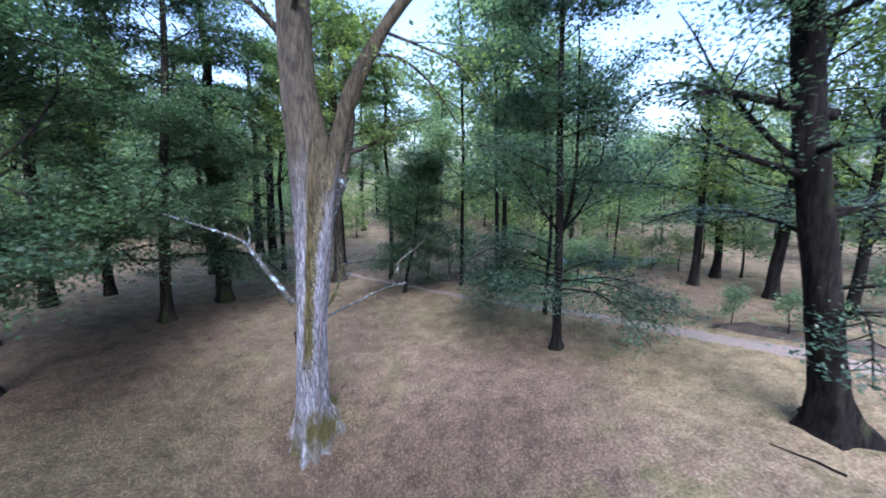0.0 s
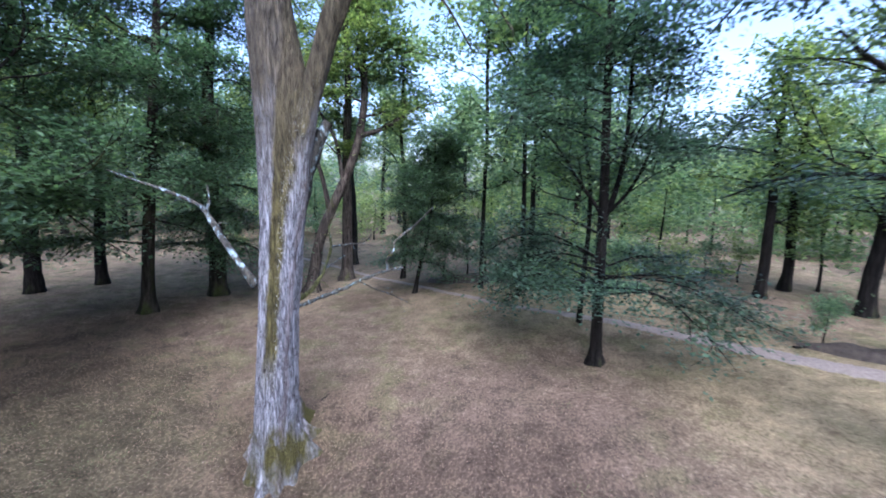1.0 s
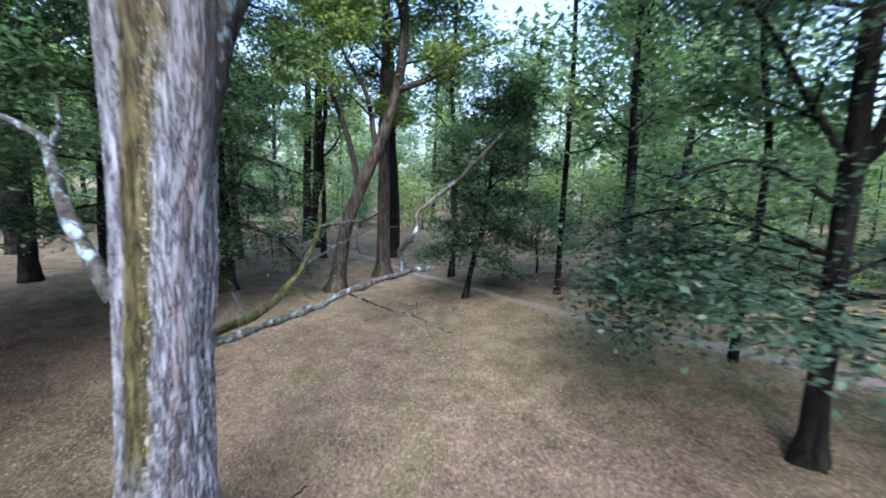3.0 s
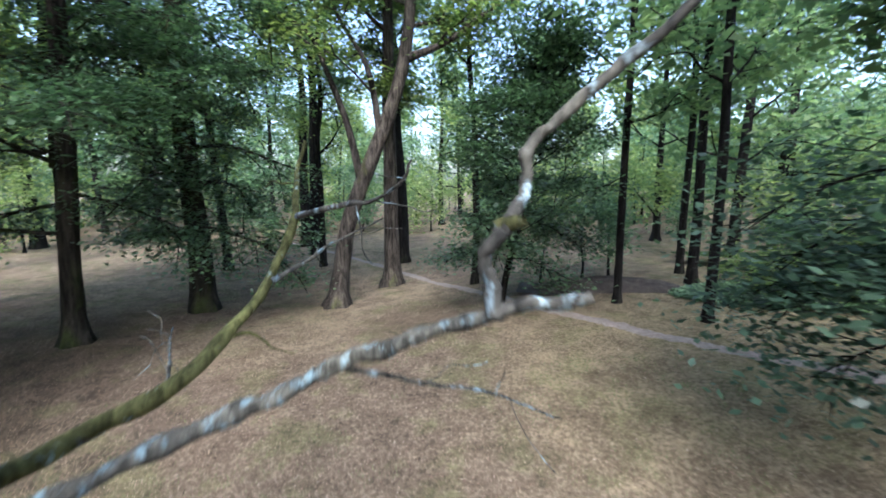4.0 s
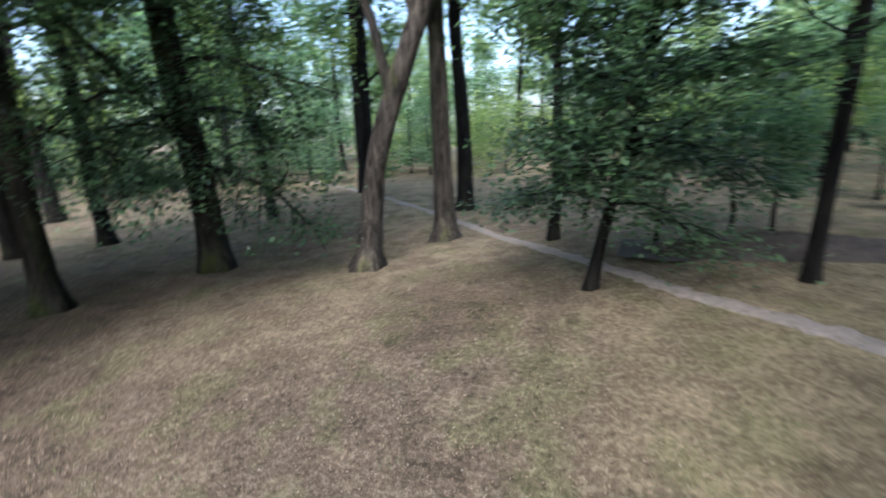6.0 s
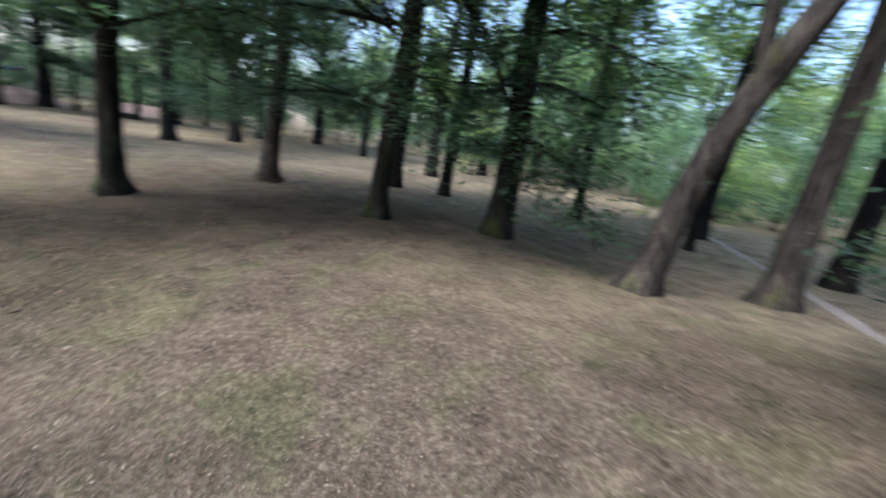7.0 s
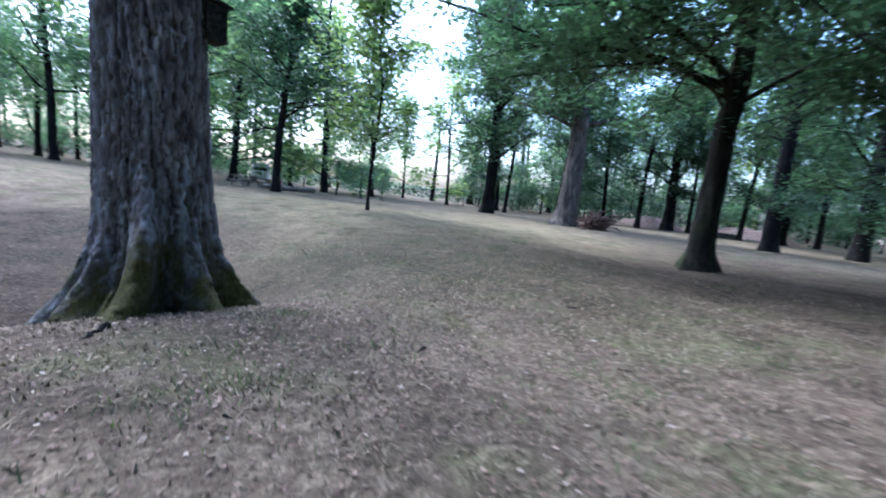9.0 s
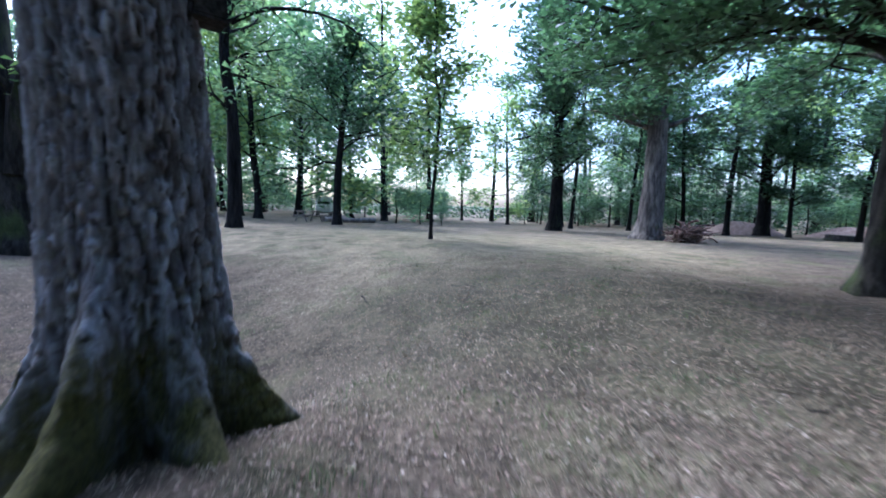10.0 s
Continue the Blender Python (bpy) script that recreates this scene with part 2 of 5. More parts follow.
# ---- trees ----
def tube(pts, radii, sides, wobble=None, cap=True):
    """A round limb along pts: corners and four-sided faces. wobble(angle, k) scales the radius."""
    p = np.asarray(pts, dtype=float)
    r = np.asarray(radii, dtype=float)
    d = np.gradient(p, axis=0)
    d /= np.linalg.norm(d, axis=1)[:, None] + 1e-9
    u = np.cross(d[0], (0.3, 0.9, 0.1) if abs(d[0][2]) > 0.5 else (0, 0, 1))
    rows = []
    a = np.linspace(0, 2 * np.pi, sides, endpoint=False)
    for k in range(len(p)):
        u = u - d[k] * np.dot(u, d[k])
        u /= np.linalg.norm(u) + 1e-9
        v = np.cross(d[k], u)
        w = np.ones(sides) if wobble is None else wobble(a, k)
        rows.append(p[k] + (np.cos(a) * r[k] * w)[:, None] * u + (np.sin(a) * r[k] * w)[:, None] * v)
    n = len(p)
    i = np.arange(n * sides).reshape(n, sides)
    j = np.roll(i, -1, axis=1)
    f = np.stack([i[:-1], j[:-1], j[1:], i[1:]], -1).reshape(-1, 4)
    return np.vstack(rows), f


def joined(pieces):
    v, f, off = [], [], 0
    for a, b in pieces:
        v.append(a)
        f.append(b + off)
        off += len(a)
    return np.vstack(v), np.vstack(f)


def leaves(rng, centres, size, flat=0.35, droop=0.25, corners=4):
    """Kite-shaped leaves (three-cornered far off), mostly lying level, round the given places."""
    n = len(centres)
    az = rng.uniform(0, 2 * np.pi, n)
    along = np.stack([np.cos(az), np.sin(az), rng.normal(-droop, 0.3, n)], 1)
    along /= np.linalg.norm(along, axis=1)[:, None]
    up = np.stack([rng.normal(0, flat, n), rng.normal(0, flat, n), np.ones(n)], 1)
    across = np.cross(up, along)
    across /= np.linalg.norm(across, axis=1)[:, None]
    s = (size * rng.uniform(0.65, 1.3, n))[:, None]
    c = np.asarray(centres)
    if corners == 3:
        v = np.stack([c - along * s * 0.45 + across * s * 0.3, c + along * s * 0.55, c - along * s * 0.45 - across * s * 0.3], 1).reshape(-1, 3)
        return v, np.arange(3 * n).reshape(n, 3)
    if corners == 6:
        v = np.stack([c - along * s * 0.5, c + across * s * 0.24 - along * s * 0.25, c + across * s * 0.28 + along * s * 0.12, c + along * s * 0.5, c - across * s * 0.28 + along * s * 0.12, c - across * s * 0.24 - along * s * 0.25], 1).reshape(-1, 3)
        return v, np.arange(6 * n).reshape(n, 6)
    v = np.stack([c - along * s * 0.5, c + across * s * 0.3 + along * s * 0.05, c + along * s * 0.5, c - across * s * 0.3 + along * s * 0.05], 1).reshape(-1, 3)
    return v, np.arange(4 * n).reshape(n, 4)


def curve_radii(n, r0, r1, power=0.8):
    return r0 + (r1 - r0) * np.linspace(0, 1, n) ** power


def trunk_mesh(pts, r, flare, roots, seed, sides=20, n=26, top=0.25):
    """A tapering stem with root flare."""
    line = smooth_line(pts, n)
    low = smooth_line(pts, 240)
    low = low[low[:, 2] < 1.2]
    line = np.vstack([low[np.linspace(0, len(low) - 1, min(9, len(low))).astype(int)], line[line[:, 2] >= 1.2]]) if len(low) > 3 else line
    h = line[:, 2] - line[0, 2]
    rad = r * (1 - (1 - top) * np.clip(h / h[-1], 0, 1) ** 1.3)
    over = np.clip(line[:, 2], 0, None)
    rad = rad * (1 + flare * np.exp(-over / (1.0 * r + 0.1)))
    ph = seed * 1.7

    def wob(a, k):
        base = np.exp(-over[k] / (1.2 * r + 0.08))
        return 1 + base * 0.5 * flare * np.maximum(0, np.cos(roots * a + ph)) + 0.06 * np.sin(3 * a + ph + k * 0.4) + 0.04 * np.sin(7 * a + k * 0.9 + ph) + 0.03 * np.sin(1.7 * k + ph)

    return tube(line, rad, sides, wob)


class Grower:
    """Collects limbs and places for foliage of one tree, in the tree's own coordinates."""

    def __init__(self, seed, spray=0.45, step=0.4, per=22, thick=0.10, coarse=False, bare=False):
        self.coarse, self.bare = coarse, bare
        self.rng = np.random.default_rng(seed)
        self.limbs, self.spots = [], []
        self.spray, self.step, self.per, self.thick = spray, step, per, thick

    def wander(self, start, way, length, droop, bend, n=8):
        """A crooked line; droop bends its outer part down, a negative one up."""
        rng = self.rng
        p, d = [np.array(start, float)], np.array(way, float)
        d /= np.linalg.norm(d)
        turn = rng.normal(0, bend, 3)
        for k in range(n - 1):
            turn = 0.35 * turn + rng.normal(0, bend, 3)
            d = d + turn + np.array((0, 0, -2 * droop * (k + 1) / n / n))
            d /= np.linalg.norm(d)
            p.append(p[-1] + d * length / (n - 1))
        return smooth_line(p, 6 if self.coarse else 14)

    def sprig(self, p, r0, tip, twigs, leafy, droop, sub, sides, flat):
        """One limb with its side twigs: its own tube, and the tubes of the twigs."""
        rng = self.rng
        n = len(p)
        main = tube(p, curve_radii(n, r0, tip), 3 if self.bare else 4 if self.coarse else sides)
        fine = []
        length = float(np.sum(np.linalg.norm(np.diff(p, axis=0), axis=1)))
        self.scatter(p, leafy)
        hand = rng.choice((-1, 1))
        for j in range(twigs):
            s = 0.22 + 0.75 * (j + rng.uniform(0, 1)) / max(twigs, 1)
            k = min(int(s * (n - 1)), n - 2)
            d = p[k + 1] - p[k]
            d /= np.linalg.norm(d)
            side = np.cross(d, (0, 0, 1))
            side /= np.linalg.norm(side) + 1e-6
            hand = -hand
            w = d * 0.7 + side * hand * rng.uniform(0.5, 1.1) + np.array((0, 0, rng.normal(-0.02, 0.07) if flat else rng.normal(0.12, 0.35)))
            ln = sub * (0.45 * length * (1.1 - s) + 0.35) * rng.uniform(0.7, 1.25)
            q = self.wander(p[k], w, ln, droop * 0.6, 0.10 if flat else 0.24, 5)
            q = q[::2] if self.coarse else q[::3]
            rad = r0 * (1 - 0.75 * s) * 0.45 + 0.006
            if not self.bare:
                fine.append(tube(q, curve_radii(len(q), rad, 0.004), 3))
            self.scatter(q, 0.15 if leafy < 1 else 1.0)
            if not self.coarse and ln > 0.7:
                for h in (-1, 1):
                    e = q[1] - q[0]
                    e /= np.linalg.norm(e) + 1e-6
                    out = np.cross(e, (0, 0, 1)) * h * 0.8 + e * 0.8 + np.array((0, 0, 0.0 if flat else rng.normal(0.1, 0.35)))
                    z = self.wander(q[rng.integers(1, len(q) - 1)], out, ln * rng.uniform(0.3, 0.55), droop * 0.4, 0.15, 4)[::4]
                    fine.append(tube(z, curve_radii(len(z), rad * 0.55, 0.003), 3))
                    self.scatter(z, 0.2 if leafy < 1 else 1.0)
        return main, fine

    def limb(self, start, way, length, r0, droop=0.25, twigs=5, leafy=0.35, bend=0.12, sub=1.0, sides=7, tip=0.012, forks=0, flat=False):
        rng = self.rng
        p = self.wander(start, way, length, droop, bend)
        main, fine = self.sprig(p, r0, tip, twigs, leafy, droop, sub, sides, flat)
        n = len(p)
        for j in range(forks):
            s = 0.28 + 0.6 * (j + rng.uniform(0, 1)) / forks
            k = min(int(s * (n - 1)), n - 2)
            d = p[k + 1] - p[k]
            d /= np.linalg.norm(d)
            side = np.cross(d, rng.normal(0, 1, 3))
            side /= np.linalg.norm(side) + 1e-6
            w = d * 0.8 + side * rng.uniform(0.45, 0.95) + np.array((0, 0, 0.2))
            q = self.wander(p[k], w, length * rng.uniform(0.42, 0.7) * (1.15 - 0.5 * s), droop, bend * 1.25)
            m2, f2 = self.sprig(q, (r0 + (tip - r0) * s) * 0.7, tip, twigs, leafy, droop, sub, max(4, sides - 2), flat)
            fine += [m2] + f2
        self.limbs.append((main, joined(fine) if fine else None))

    def line(self, p, r0, tip=0.012, twigs=5, leafy=0.35, droop=0.25, sub=1.0, sides=8, flat=False):
        main, fine = self.sprig(smooth_line(p, 8 if self.coarse else max(14, 4 * len(p))), r0, tip, twigs, leafy, droop, sub, sides, flat)
        self.limbs.append((main, joined(fine) if fine else None))

    def scatter(self, p, start):
        if start >= 1:
            return
        seg = np.linalg.norm(np.diff(p, axis=0), axis=1)
        cum = np.concatenate([[0], np.cumsum(seg)])
        for s in np.arange(cum[-1] * start + self.rng.uniform(0, 0.5) * self.step, cum[-1] + 0.05, self.step):
            self.spots.append(np.array([np.interp(s, cum, p[:, k]) for k in range(3)]))

    def foliage(self, size, flat=0.35, corners=4):
        rng = self.rng
        spots = np.array(self.spots)
        amount = np.maximum(1, np.round(self.per * rng.uniform(0.25, 1.75, len(spots)))).astype(int)
        c = np.repeat(spots, amount, axis=0)
        c = c + rng.normal(0, 1, c.shape) * (self.spray, self.spray, self.thick) - (0, 0, 0.03)
        return leaves(rng, c, size, flat, 0.25, corners)


def auto_limbs(g, line, r, top, count, first, reach, rise=0.35, droop=0.5, shape=0.6, twigs=6, form="oak"):
    """Limbs round the stem from the height first up to its top: crooked and rising for an oak, in level layers for a beech."""
    rng = g.rng
    z0, z1 = line[0][2], line[-1][2]
    hs = line[:, 2]
    if form == "oak":
        count = max(6, int(count * 0.72))
    for k in range(count):
        s = min(max((k + 0.5 + rng.normal(0, 0.6)) / count, 0.0), 1.0)
        z = first + (z1 - first) * s ** 0.9
        start = np.array([np.interp(z, hs, line[:, c]) for c in range(3)])
        a = k * 2.39996 + rng.normal(0, 0.45)
        rad = r * (1 - (1 - top) * (z - z0) / (z1 - z0))
        if form == "beech":
            ln = reach * (1.0 - 0.45 * s) * rng.uniform(0.45, 1.25)
            g.limb(start, (np.cos(a), np.sin(a), rise + 0.9 * s + rng.normal(0, 0.22)), max(ln, 0.7), min(max(rad * 0.3, 0.018), 0.09), droop * rng.uniform(0.4, 1.5), twigs + 2, 0.25, 0.12, forks=1, flat=True)
        else:
            ln = reach * (shape + (1 - shape) * (1 - abs(2 * s - 0.7))) * rng.uniform(0.55, 1.45)
            ln *= 1.0 - 0.4 * max(0.0, s - 0.6) / 0.4
            up = rise + rng.uniform(-0.25, 0.55) + 1.3 * s * s
            g.limb(start, (np.cos(a), np.sin(a), up), max(ln, 0.8), min(max(rad * 0.45, 0.02), 0.16), rng.uniform(-0.5, 0.45) * (1 - s) + 0.1, max(3, twigs - 2), 0.45, 0.17, forks=3)


def add_limbs(g, bark_mat, root):
    for main, fine in g.limbs:
        ob = part("limb", mesh_of("limb", *main, bark_mat), root)
        if fine is not None:
            tagged(part("twig", mesh_of("twig", *fine, bark_mat), ob), kind="stuff")


def plant(name, base, stem, r, label, bark_mat, leaf_mat, count, first, reach, seed, size=0.12, per=22, flare=0.7, roots=5, top=0.3, rise=0.3, droop=0.6,
          spray=0.42, step=0.42, twigs=6, extra=(), sides=18, group="park trees", category="tree", thick=0.10, coarse=False, corners=4, form="oak", bare=False):
    """A whole tree: root, stem, limbs and crown. stem and extra limbs are given in the world."""
    b = np.array((base[0], base[1], float(ground_z(base[0], base[1]))))
    root = new(name)
    root.location = b
    tagged(root, label, category, group)
    st = np.array(stem, float) - b
    st[0][2] = -0.25
    part("trunk", mesh_of("trunk", *trunk_mesh(st, r, flare, roots, seed, sides, top=top), bark_mat), root)
    g = Grower(seed, spray, step, per, thick, coarse, bare)
    line = smooth_line(st, 30)
    auto_limbs(g, line, r, top, count, first, reach, rise, droop, twigs=twigs, form=form)
    for e in extra:
        pts, rad = np.array(e[0], float) - b, e[1]
        g.line(pts, rad, *e[2:], flat=form == "beech")
    add_limbs(g, bark_mat, root)
    if g.spots:
        tagged(part("crown", mesh_of("crown", *g.foliage(size, 0.5 if coarse else 0.35, 3 if coarse else corners), leaf_mat), root), kind="stuff")
    return root


def straight(x, y, h, lean=(0, 0), n=8, crook=0.16):
    """An upright stem that wanders a little more the higher it gets."""
    z = float(ground_z(x, y))
    r = np.random.default_rng(int(abs(x * 131 + y * 17)))
    off = np.cumsum(r.normal(0, crook, (n, 2)), axis=0)
    off = (off - off[0]) * np.linspace(0.15, 1, n)[:, None]
    return [(x + lean[0] * k / (n - 1) + off[k][0], y + lean[1] * k / (n - 1) + off[k][1], z + h * k / (n - 1)) for k in range(n)]


def old_oak_bark():
    """Furrowed grey bark: a pale crust and painted lit-side tone on one side, an olive stripe of algae, mossy roots."""
    m, nt, b = material("old_oak_bark")

    def math_node(op, x, y=None):
        n = nt.nodes.new("ShaderNodeMath")
        n.operation = op
        for k, v in enumerate((x, y)):
            if v is None:
                continue
            if isinstance(v, (int, float)):
                n.inputs[k].default_value = v
            else:
                nt.links.new(v, n.inputs[k])
        return n.outputs[0]

    sep = nt.nodes.new("ShaderNodeSeparateXYZ")
    nt.links.new(coords(nt), sep.inputs[0])
    x, y, z = sep.outputs
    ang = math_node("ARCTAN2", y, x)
    n1 = noise_node(nt, 15, 8, 0.68, coords(nt, (1, 1, 0.22)))
    n2 = noise_node(nt, 1.6, 5, 0.6, coords(nt, (1, 1, 0.35)))
    n3 = noise_node(nt, 45, 4, 0.65, coords(nt, (1, 1, 0.6)))
    n4 = noise_node(nt, 5.0, 6, 0.7, coords(nt, (1, 1, 0.5)))
    dark = ramp(nt, n1.outputs[0], [(0.34, (0.10, 0.09, 0.092)), (0.5, (0.23, 0.22, 0.23)), (0.66, (0.44, 0.45, 0.49))])
    n7 = noise_node(nt, 26, 6, 0.65, coords(nt, (1, 1, 0.16)))
    n8 = noise_node(nt, 15, 4, 0.62, coords(nt, (1, 1, 0.13)))
    crack = ramp(nt, n8.outputs[0], [(0.40, (1.15, 1.15, 1.15)), (0.46, (0.85, 0.85, 0.85)), (0.495, (0.32, 0.31, 0.31)), (0.525, (0.8, 0.8, 0.8)), (0.60, (1.1, 1.1, 1.1))])
    pale = ramp(nt, n7.outputs[0], [(0.34, (0.085, 0.085, 0.092)), (0.5, (0.185, 0.194, 0.213)), (0.66, (0.29, 0.31, 0.34))])
    pale = mixed(nt, 1.0, pale.outputs[0], crack.outputs[0], "MULTIPLY")
    # facing angle picks the tone: crust together with the painted difference of lit and shaded side
    lit_side = math_node("COSINE", math_node("ADD", ang, 1.1))
    f = ramp(nt, math_node("ADD", lit_side, math_node("MULTIPLY", n2.outputs[0], 0.7)), [(0.25, (0, 0, 0)), (0.7, (1, 1, 1))])
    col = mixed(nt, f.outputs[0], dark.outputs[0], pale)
    swing = math_node("ADD", math_node("ADD", ang, 1.94), math_node("MULTIPLY", z, -0.21))
    past = math_node("ADD", swing, math_node("MULTIPLY", math_node("SUBTRACT", n2.outputs[0], 0.5), 0.5))
    off = math_node("ABSOLUTE", past)
    rust = ramp(nt, math_node("ADD", past, math_node("MULTIPLY", math_node("SUBTRACT", n4.outputs[0], 0.5), 0.5)), [(0.62, (0, 0, 0)), (0.8, (0.45, 0.45, 0.45)), (1.0, (0.45, 0.45, 0.45)), (1.2, (0, 0, 0))])
    col = mixed(nt, rust.outputs[0], col, mixed(nt, 1.0, crack.outputs[0], (0.125, 0.092, 0.082), "MULTIPLY"))
    stripe = ramp(nt, math_node("ADD", off, math_node("MULTIPLY", n4.outputs[0], 0.45)), [(0.50, (1, 1, 1)), (0.66, (0, 0, 0))])
    high = ramp(nt, math_node("ADD", math_node("MULTIPLY", z, 0.2), math_node("MULTIPLY", n4.outputs[0], 0.12)), [(0.34, (0, 0, 0)), (0.52, (1, 1, 1))])
    olive = ramp(nt, n1.outputs[0], [(0.35, (0.026, 0.024, 0.013)), (0.65, (0.105, 0.095, 0.036))])
    col = mixed(nt, mixed(nt, 1.0, stripe.outputs[0], high.outputs[0], "MULTIPLY"), col, mixed(nt, 0.7, olive.outputs[0], crack.outputs[0], "MULTIPLY"))
    n5 = noise_node(nt, 34, 4, 0.6, coords(nt, (1, 1, 0.7)))
    crust = ramp(nt, n5.outputs[0], [(0.57, (0, 0, 0)), (0.63, (0.75, 0.75, 0.75))])
    rim = ramp(nt, past, [(0.05, (0, 0, 0)), (0.25, (1, 1, 1)), (0.5, (0, 0, 0))])
    col = mixed(nt, mixed(nt, 1.0, crust.outputs[0], rim.outputs[0], "MULTIPLY"), col, (0.36, 0.38, 0.35))
    n6 = noise_node(nt, 7, 2, 0.5, coords(nt, (1, 1, 0.3)))
    slit = ramp(nt, n6.outputs[0], [(0.70, (0, 0, 0)), (0.73, (1, 1, 1))])
    col = mixed(nt, slit.outputs[0], col, (0.02, 0.017, 0.016))
    # shade in the furrows, multiplied into the bark colour
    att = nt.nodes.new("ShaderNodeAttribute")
    att.attribute_name = "furrow_shade"
    cleft_shade = ramp(nt, att.outputs["Fac"], [(0.0, (1.2, 1.2, 1.22)), (0.35, (0.85, 0.84, 0.83)), (0.9, (0.22, 0.20, 0.19))])
    col = mixed(nt, 1.0, col, cleft_shade.outputs[0], "MULTIPLY")
    att2 = nt.nodes.new("ShaderNodeAttribute")
    att2.attribute_name = "mossy"
    sheen = ramp(nt, math_node("ADD", att2.outputs["Fac"], math_node("MULTIPLY", math_node("SUBTRACT", n4.outputs[0], 0.5), 1.2)), [(0.2, (0, 0, 0)), (0.55, (1, 1, 1))])
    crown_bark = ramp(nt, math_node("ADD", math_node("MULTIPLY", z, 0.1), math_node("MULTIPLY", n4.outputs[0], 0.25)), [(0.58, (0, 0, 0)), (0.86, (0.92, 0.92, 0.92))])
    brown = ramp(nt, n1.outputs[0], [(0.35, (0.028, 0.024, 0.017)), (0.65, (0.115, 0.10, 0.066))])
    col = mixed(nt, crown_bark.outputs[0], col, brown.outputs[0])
    foot = ramp(nt, math_node("ADD", math_node("MULTIPLY", z, -0.45), n4.outputs[0]), [(0.08, (0, 0, 0)), (0.32, (1, 1, 1))])
    moss = ramp(nt, n3.outputs[0], [(0.3, (0.03, 0.027, 0.013)), (0.7, (0.11, 0.103, 0.032))])
    patchy = ramp(nt, n2.outputs[0], [(0.42, (0.15, 0.15, 0.15)), (0.58, (1, 1, 1))])
    col = mixed(nt, mixed(nt, 1.0, foot.outputs[0], patchy.outputs[0], "MULTIPLY"), col, moss.outputs[0])
    col = mixed(nt, sheen.outputs[0], col, moss.outputs[0])
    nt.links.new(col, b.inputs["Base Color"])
    b.inputs["Roughness"].default_value = 0.9
    b.inputs["Specular IOR Level"].default_value = 0.15
    bump(nt, mixed(nt, f.outputs[0], n1.outputs[0], mixed(nt, 0.5, crack.outputs[0], n7.outputs[0])), 1.0, 0.04, b)
    return m


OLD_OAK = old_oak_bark()


